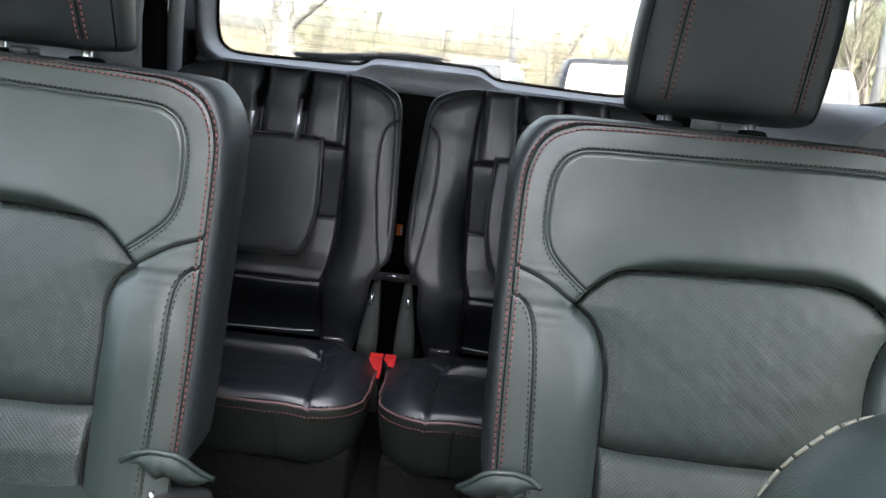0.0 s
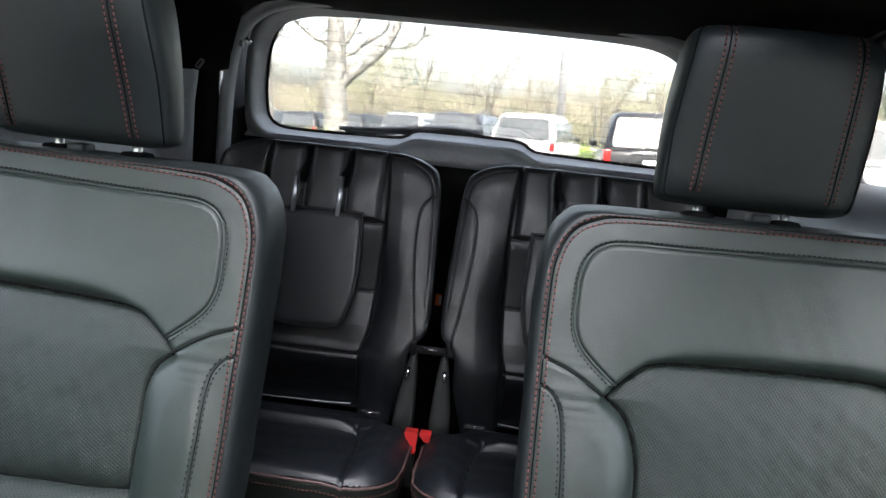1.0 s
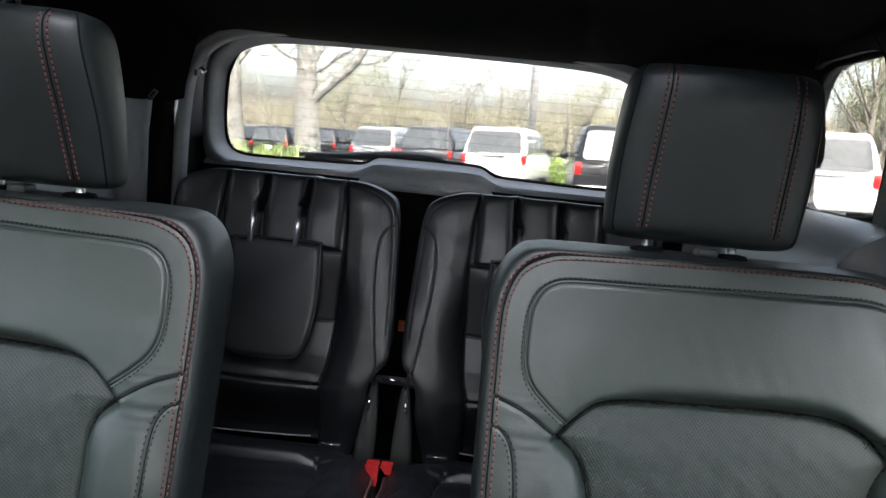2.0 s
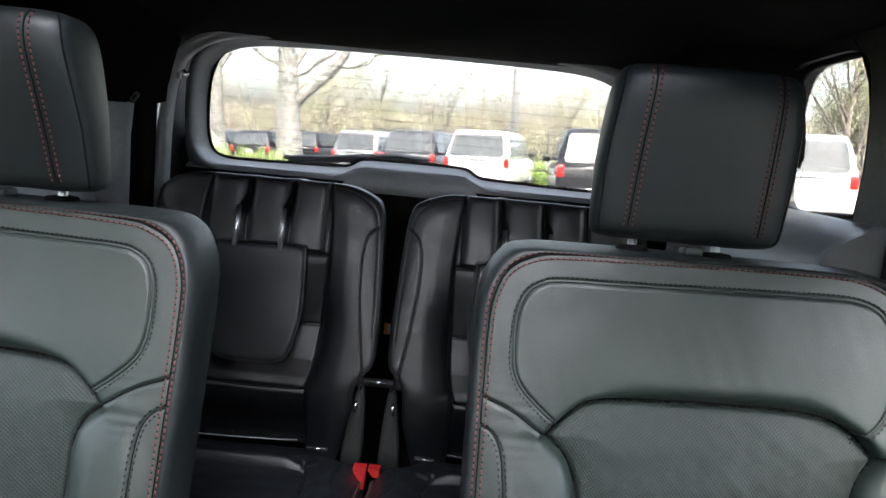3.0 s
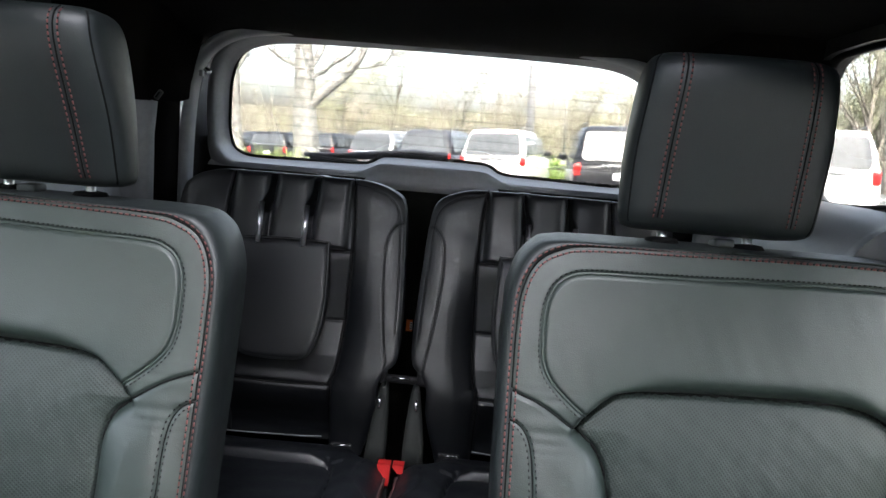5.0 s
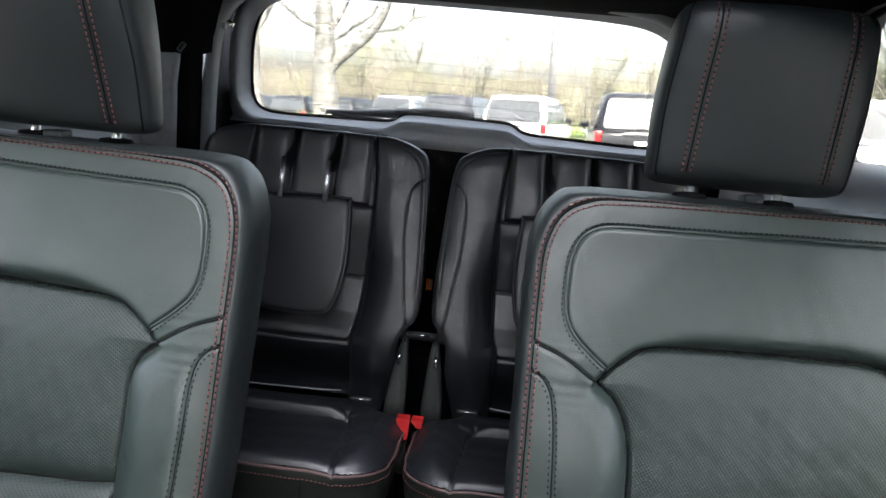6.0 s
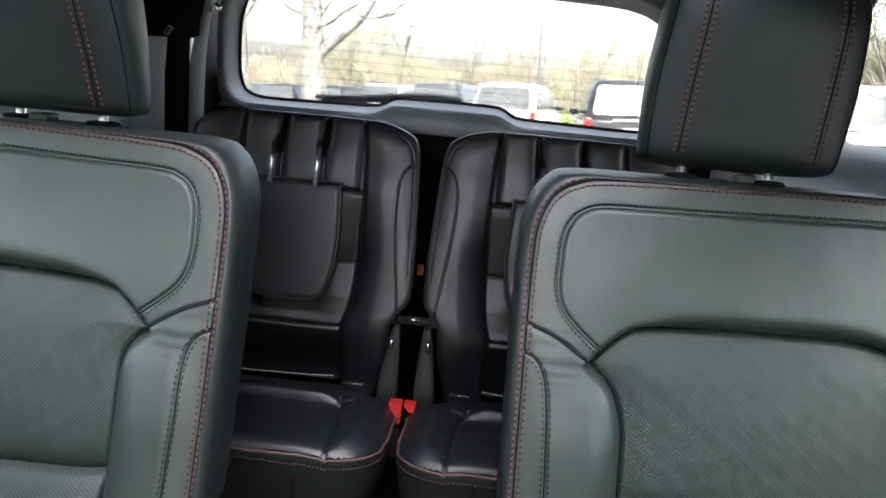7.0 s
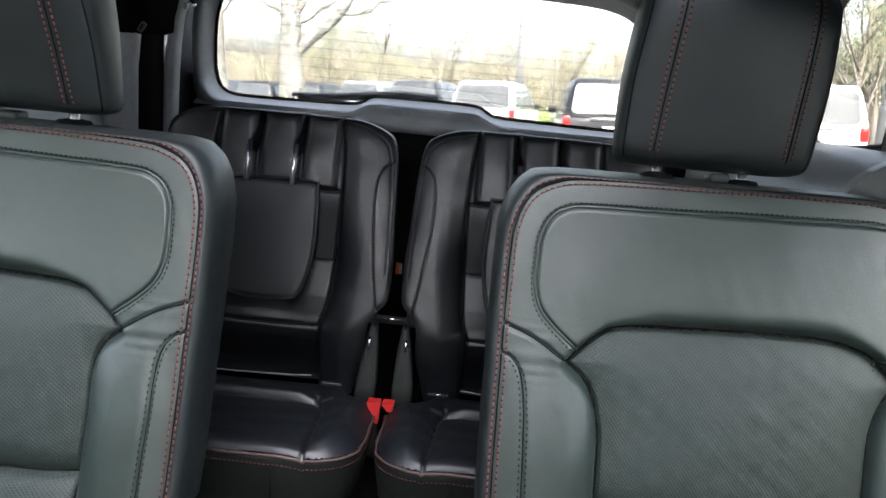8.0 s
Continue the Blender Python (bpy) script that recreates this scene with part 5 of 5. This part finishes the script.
# the pale mottled trees close behind the car
def mottled_tree(x, y, girth, seed, forked=True):
    rng = random.Random(seed)
    t = thing("parking_lot_tree", "bare tree with pale lichen-mottled bark on the planted bank", "tree", group="mottled trees")
    main = [(0, 0, -0.3), (0.02, 0, 0.6), (-0.02, 0.02, 1.3), (0.0, 0, 1.9), (-0.03, 0.03, 2.7), (0.02, 0, 3.6), (0.1, 0.1, 5.2)]
    v, f = tube([tuple(p) for p in curve_of(main, 5)], [girth * (1.35 - 0.9 * k / 30) if k > 4 else girth * (1.6 - 0.06 * k) for k in range(31)], 18)
    trunk = mesh_object("trunk", v, f, BARK, t, "pale mottled trunk")
    limbs = [[(0.05, 0, 1.36), (0.27, 0.0, 1.58), (0.50, 0.0, 1.76), (0.84, 0.0, 2.06), (1.05, 0, 2.38), (1.20, 0, 2.75), (1.5, 0.1, 3.4)], [(-0.02, 0, 2.02), (-0.16, 0, 2.13), (-0.38, 0, 2.22), (-0.6, 0, 2.38), (-1.1, -0.1, 2.8)], [(0.02, 0, 2.0), (0.22, 0.1, 2.3), (0.5, 0.2, 2.9)], [(0.08, 0, 1.9), (0.30, 0.05, 2.0), (0.58, 0.1, 2.22), (0.85, 0.1, 2.38), (1.0, 0.1, 2.7)], [(0.84, 0, 2.06), (1.2, 0.1, 2.12), (1.45, 0.1, 2.20), (1.6, 0.1, 2.5)]]
    for k, line in enumerate(limbs if forked else limbs[1:3]):
        pts = [tuple(p) for p in curve_of(line, 5)]
        r0 = girth * ((0.52, 0.28, 0.36, 0.18, 0.12) if forked else (0.3, 0.36, 0.14, 0.1))[k]
        v, f = tube(pts, [r0 * (1 - 0.45 * i / len(pts)) for i in range(len(pts))], 9)
        limb = mesh_object("limb", v, f, BARK, t, "pale lichened limb")
        tv, tf = [], []
        for i in range(12):
            p = Vector(pts[rng.randrange(4, len(pts))])
            w = Vector((rng.gauss(0, 1), rng.gauss(0, 0.6), rng.gauss(0.4, 0.8))).normalized()
            line2 = [p, p + w * 0.3, p + w * 0.65 + Vector((rng.gauss(0, 0.08), 0, rng.gauss(0.1, 0.08)))]
            a, b = tube(line2, [0.013, 0.008, 0.004], 4)
            tf += [tuple(j + len(tv) for j in q) for q in b]
            tv += a
        mesh_object("twigs", tv, tf, BARK_DARK, limb, "thin bare twigs", kind="stuff")
    return outside(t, x, y, 0, float(ground_height(x, y)))


mottled_tree(-3.05, 13.0, 0.20, 1)
mottled_tree(-4.42, 13.1, 0.15, 2, False)

# spring leaves and flowers on the bank
rng = random.Random(7)
bv, bf = [], []
for _ in range(520):
    x, y = rng.uniform(-4.3, -2.7) if rng.random() < 0.7 else rng.uniform(-7, -2.2), rng.gauss(12.1, 0.35)
    h, a = rng.uniform(0.3, 0.72), rng.uniform(0, 6.28)
    z = float(ground_height(x, y))
    d, s = Vector((math.cos(a), math.sin(a), 0)), Vector((-math.sin(a), math.cos(a), 0)) * 0.014
    p = Vector((x, y, z))
    lean = rng.uniform(0.05, 0.3)
    b = len(bv)
    bv += [p - s, p + s, p + d * lean * 0.3 + Vector((0, 0, h * 0.6)) + s, p + d * lean * 0.3 + Vector((0, 0, h * 0.6)) - s, p + d * lean + Vector((0, 0, h))]
    bf += [(b, b + 1, b + 2, b + 3), (b + 3, b + 2, b + 4)]
plants = mesh_object("daffodil_leaves", bv, bf, surface("daffodil_leaf", (0.19, 0.25, 0.07), 0.6, vary=0.3, blotch=3), None, "long bright green spring leaves on the bank", False, "stuff")
plants["category"] = "plants"
plants.matrix_world = SLOPE


# ---------------------------------------------------------------- parked vehicles
def parked_suv(paint, label, x, y, turn, lower=None, length=5.2, width=1.98, high=1.93, rails=True):
    """A large parked estate car, tail at the origin, nose along y."""
    car = thing("parked_suv", label, "car", group="parked cars")
    w = width / 2
    rings = []
    for yy, z0, z1, k in ((0.0, 0.50, 1.02, 0.90), (0.03, 0.42, 1.10, 0.97), (0.12, 0.38, 1.13, 1.0), (0.9, 0.36, 1.14, 1.0), (3.6, 0.36, 1.13, 1.0), (4.2, 0.36, 1.10, 0.99), (4.9, 0.38, 1.03, 0.95), (5.12, 0.42, 0.95, 0.88), (5.2, 0.50, 0.85, 0.78)):
        yy *= length / 5.2
        a = w * k
        rings.append([(-a * 0.94, yy, z0), (-a, yy, z0 + 0.10), (-a * 1.0, yy, (z0 + z1) / 2), (-a * 0.985, yy, z1 - 0.07), (-a * 0.93, yy, z1), (a * 0.93, yy, z1), (a * 0.985, yy, z1 - 0.07), (a, yy, (z0 + z1) / 2), (a, yy, z0 + 0.10), (a * 0.94, yy, z0)])
    v, f = loft(rings, True, True)
    mesh_object("body", v, f, paint, car, "painted lower body")
    rings = []
    for yy, z1, k in ((0.06, 1.14, 0.88), (0.17, 1.50, 0.93), (0.33, high - 0.07, 0.96), (0.46, high - 0.02, 0.99), (0.62, high - 0.005, 1.0), (1.6, high, 1.0), (2.9, high - 0.03, 0.98), (3.25, high - 0.12, 0.94), (3.95, 1.16, 0.86)):
        yy *= length / 5.2
        a, top = w * 0.965, w * 0.80 * k
        rings.append([(-a, yy, 1.10), (-a + (a - top) * 0.5 * (z1 - 1.1), yy, 1.10 + (z1 - 1.1) * 0.55), (-top, yy, z1 - 0.11 * (z1 > 1.3)), (-top * 0.95, yy, z1 - 0.045 * (z1 > 1.3)), (-top * 0.82, yy, z1 - 0.008), (-top * 0.4, yy, z1), (top * 0.4, yy, z1), (top * 0.82, yy, z1 - 0.008), (top * 0.95, yy, z1 - 0.045 * (z1 > 1.3)), (top, yy, z1 - 0.11 * (z1 > 1.3)), (a - (a - top) * 0.5 * (z1 - 1.1), yy, 1.10 + (z1 - 1.1) * 0.55), (a, yy, 1.10)])
    v, f = loft(rings, True, True)
    mesh_object("cabin", v, f, paint, car, "painted cabin and roof")
    # rear window and hatch details
    glass_line = rounded_rect(-w * 0.83, 1.19, w * 0.83, high - 0.13, 0.09, 4)
    pane_with_holes([(u * (1 - 0.20 * (v_ - 1.2)), v_) for u, v_ in glass_line], [], 0.012, lambda u, z, d: (u, 0.030 + 0.305 * (z - 1.14) + 0.17 * max(z - 1.50, 0) - d, z), CAR_GLASS, "rear_window", car, "dark rear window")
    part("hatch_handle", rounded_box((0.80, 0.05, 0.07), (0, -0.005, 1.08), 0.015, 2), lower or CHROME, car, "bright hatch strip")
    part("rear_bumper", rounded_box((width * 0.97, 0.22, 0.26), (0, 0.03, 0.53), 0.05, 3), lower or paint, car)
    part("number_plate", rounded_box((0.32, 0.012, 0.16), (0, -0.012, 0.86), 0.004, 1), LABEL_WHITE, car, "pale number plate")
    for sx in (-1, 1):
        part("tail_light", rounded_box((0.15, 0.14, 0.27), (sx * w * 0.905, 0.055, 1.0), 0.03, 2), LAMP_RED, car, "red tail light")
        part("door_mirror", rounded_box((0.20, 0.12, 0.17), (sx * (w + 0.09), 3.35 * length / 5.2, 1.22), 0.04, 2), PAINT_BLACK, car, "dark door mirror")
        for y0, y1 in ((0.55, 1.40), (1.50, 2.40), (2.50, 3.35)):
            y0, y1 = y0 * length / 5.2, y1 * length / 5.2
            pane_with_holes(rounded_rect(y0, 1.20, y1, high - 0.22, 0.06, 3), [], 0.012, lambda u, z, d: (sx * (w * 0.972 - (z - 1.10) * 0.195 * w / 0.99 + d), u, z), CAR_GLASS, "side_window", car, "dark side window")
        if rails:
            v, f = tube([(sx * w * 0.70, 0.6, high + 0.01), (sx * w * 0.70, 0.7, high + 0.06), (sx * w * 0.70, 2.5, high + 0.06), (sx * w * 0.70, 2.6, high)], 0.018, 6)
            mesh_object("roof_rail", v, f, PAINT_BLACK, car, "dark roof rail")
        for yy in (1.05, 4.15):
            wheel = part("wheel", bmesh.new(), TYRE, car)
            yy *= length / 5.2
            ring = [[(sx * (w - 0.26 + dx), yy + r * math.cos(2 * math.pi * k / 24), 0.38 + r * math.sin(2 * math.pi * k / 24)) for k in range(24)] for dx, r in ((0, 0.30), (0.0, 0.36), (0.03, 0.38), (0.21, 0.38), (0.24, 0.36), (0.245, 0.27))]
            v, f = loft(ring)
            bpy.data.objects.remove(wheel)
            wheel = mesh_object("wheel", v, f, TYRE, car, "black tyre on a bright rim")
            ring = [[(sx * (w - 0.26 + dx), yy + r * math.cos(2 * math.pi * k / 24), 0.38 + r * math.sin(2 * math.pi * k / 24)) for k in range(24)] for dx, r in ((0.245, 0.275), (0.22, 0.25), (0.20, 0.22), (0.22, 0.05))]
            v, f = loft(ring, True, True)
            mesh_object("rim", v, f, RIM, wheel)
    return outside(car, x, y, turn, float(ground_height(x, y)))


TURN_ROW = -14
parked_suv(PAINT_WHITE, "white parked estate car with red tail lights", 0.42, 21.0, TURN_ROW)
parked_suv(PAINT_DARK, "dark grey parked estate car with silver bumper", -1.87, 24.2, TURN_ROW, PAINT_SILVER)
parked_suv(PAINT_SILVER, "silver parked estate car", -4.34, 28.5, TURN_ROW)
parked_suv(PAINT_BLACK, "black parked pickup-like estate car", -8.3, 36.0, TURN_ROW, None, 5.2, 1.98, 1.88)
parked_suv(PAINT_WHITE, "white parked van in the far row", -2.6, 38.0, TURN_ROW, None, 5.0, 1.98, 1.95, False)
parked_suv(PAINT_BLACK, "black parked estate car with silver bumper", 3.05, 15.2, -4, PAINT_SILVER)
parked_suv(PAINT_WHITE, "white parked estate car seen through the side window", 6.85, 14.5, -22)
parked_suv(PAINT_BLACK, "black parked truck beyond the bank", -9.9, 33.0, -10, PAINT_DARK, 5.2, 1.98, 1.85, False)
parked_suv(PAINT_DARK, "dark parked truck beyond the bank", -12.4, 34.0, -10, None, 5.2, 1.98, 1.85, False)
parked_suv(PAINT_SILVER, "silver parked car at the end of the row", -15.6, 36.0, -10, None, 4.8, 1.9, 1.7, False)


# ---------------------------------------------------------------- poles, railing, hedge, trees
def light_pole(x, y, height, r0, r1, label, group="light poles"):
    p = thing("light_pole", label, "pole", group=group)
    v, f = tube([(0, 0, 0), (0, 0, height * 0.5), (0, 0, height)], [r0, (r0 + r1) / 2, r1], 10)
    mesh_object("shaft", v, f, STEEL, p, "tapered grey shaft")
    part("footing", rounded_box((r0 * 4, r0 * 4, 0.25), (0, 0, 0.125), 0.03, 2), CONCRETE, p, "concrete footing")
    part("lamp_head", rounded_box((0.9, 0.35, 0.14), (0.5, 0, height), 0.04, 2), STEEL, p, "flat lamp head")
    return outside(p, x, y, 0, float(ground_height(x, y)))


light_pole(2.65, 40.0, 12.0, 0.26, 0.10, "tall pale grey light pole in the car park")
light_pole(6.7, 60.0, 9.0, 0.12, 0.08, "thin grey pole far behind the cars")
light_pole(11.2, 20.0, 9.0, 0.13, 0.09, "grey light pole beside the far hedge")


def railing(x, y, turn, length):
    r = thing("railing", "black tubular railing beside the parking row", "railing")
    for z in (0.35, 0.70, 1.08):
        v, f = tube([(0, 0, z), (length, 0, z)], 0.024, 6)
        mesh_object("rail", v, f, PAINT_BLACK, r)
    for k in range(int(length / 1.5) + 1):
        v, f = tube([(k * 1.5, 0, 0), (k * 1.5, 0, 1.08)], 0.028, 6)
        mesh_object("post", v, f, PAINT_BLACK, r)
    return outside(r, x, y, turn)


railing(2.0, 24.6, 8, 9.0)

rng = random.Random(11)
cloud = [Vector((rng.uniform(0, 9), rng.gauss(0, 0.35), abs(rng.gauss(0.35, 0.3)))) for _ in range(6000)]
v, f = leaves(cloud, 0.13, rng)
hedge = mesh_object("hedge", v, f, surface("hedge_leaf", (0.16, 0.24, 0.03), 0.6, vary=0.4, blotch=2), None, "low bright green hedge behind the railing", False, "stuff")
hedge["category"] = "hedge"
outside(hedge, 2.3, 26.0, 8)

kinds = [
    tree("spring_tree", "tall bare tree with thin yellow-green spring leaves", 8.5, 0.13, 8, BARK_DARK, LEAF_YELLOW, 1900, 0.15, 21, 0.45, 0.2, group="far trees"),
    tree("spring_tree", "bare brown-twigged tree behind the car park", 7.5, 0.12, 9, BARK_DARK, LEAF_RUST, 1500, 0.14, 22, 0.4, 0.15, group="far trees"),
    tree("spring_tree", "fresh green tree behind the car park", 6.5, 0.12, 8, BARK_DARK, LEAF_GREEN, 5000, 0.20, 23, 0.6, 0.2, group="far trees"),
]
kinds.append(tree("spring_tree", "fine-twigged tree with tiny yellow-green buds", 9.0, 0.12, 11, BARK_DARK, LEAF_YELLOW, 9000, 0.075, 24, 0.5, 0.12, 4, group="far trees"))
spots = [(3, -6.2, 48, 0.85, 10), (1, -1.4, 52, 0.85, 70), (0, -10.5, 55, 0.95, 130), (1, 3.0, 60, 0.75, 20), (1, 5.0, 75, 0.9, 200), (1, 8.0, 58, 0.85, 90), (0, 9.5, 66, 0.8, 45), (1, 12.5, 62, 0.9, 250), (1, -16.0, 66, 0.9, 40), (1, -20.0, 60, 0.9, 300), (0, -24.0, 64, 0.9, 120), (1, -13.5, 75, 1.0, 160), (1, 0.5, 90, 1.0, 60), (0, 15.5, 70, 1.0, 15), (3, 12.5, 24.5, 0.95, 50), (3, 15.0, 27.5, 1.1, 140), (3, 10.2, 26.5, 1.0, 210), (2, 17.5, 33.0, 1.0, 100), (3, 18.0, 25.0, 1.0, 30)]
first = set()
for k, x, y, s, a in spots:
    m = SLOPE @ pose(x, y, float(ground_height(x, y)), 0, 0, a)
    if k in first:
        copy_thing(kinds[k], m)
    else:
        kinds[k].matrix_world = m
        first.add(k)

# far woods on the hills
def woods(name, label, leaf, spread, seed, count, reach, high):
    rng = random.Random(seed)
    pts = []
    for _ in range(count):
        y = rng.uniform(*reach)
        x = rng.uniform(-1, 1) * y * spread
        base = float(ground_height(x, y))
        crown = high * (0.82 + 0.18 * math.sin(x * 0.31 + seed) * math.sin(x * 0.123 + 2 * seed))
        for _ in range(20):
            pts.append(Vector((x + rng.gauss(0, 0.9), y + rng.gauss(0, 0.9), base + crown * rng.random() ** 0.7)))
    v, f = leaves(pts, 0.21, rng)
    w = mesh_object(name, v, f, leaf, None, label, False, "stuff")
    w["category"] = "trees"
    w.matrix_world = SLOPE
    return w


woods("far_woods", "far brown-twigged spring woods", LEAF_RUST, 0.6, 3, 12000, (85, 150), 6.6)
woods("far_woods", "far yellow-green spring woods", LEAF_YELLOW, 0.6, 5, 7000, (85, 150), 6.2)
woods("far_woods", "far green woods on the hill", LEAF_GREEN, 0.6, 8, 3000, (120, 190), 9.0)


# thin bare stems in front of the far woods
rng = random.Random(29)
sv, sf = [], []
for _ in range(380):
    y = rng.uniform(70, 110)
    x = rng.uniform(-0.6, 0.6) * y
    z, h = float(ground_height(x, y)), rng.uniform(4.5, 9.5)
    for k in range(5):
        top = Vector((x + rng.gauss(0, 0.7) * (k > 0), y, z + h * (1 if k == 0 else rng.uniform(0.6, 0.95))))
        foot = Vector((x, y, z + (0 if k == 0 else h * rng.uniform(0.25, 0.6))))
        v, f = tube([foot, foot.lerp(top, 0.5) + Vector((rng.gauss(0, 0.1), 0, 0)), top], [0.07 if k == 0 else 0.04, 0.04, 0.015], 3)
        sf += [tuple(i + len(sv) for i in q) for q in f]
        sv += v
stems = mesh_object("bare_stems", sv, sf, BARK_DARK, None, "thin bare stems at the edge of the far woods", False, "stuff")
stems["category"] = "trees"
stems.matrix_world = SLOPE


# unseen trees on the other three sides, added to block low sky light
rng = random.Random(17)
pts = []
for _ in range(9000):
    a, r = rng.uniform(radians(140), radians(400)), rng.uniform(30, 38)
    x, y = r * math.cos(a), r * math.sin(a)
    pts.append(Vector((x, y, (6.5 + 1.5 * math.sin(a * 9)) * rng.random())))
v, f = leaves(pts, 1.3, rng)
belt = mesh_object("tree_belt", v, f, LEAF_GREEN, None, "unseen belt of trees added to block low sky light", False, "stuff")
belt["category"] = "trees"
belt.matrix_world = SLOPE
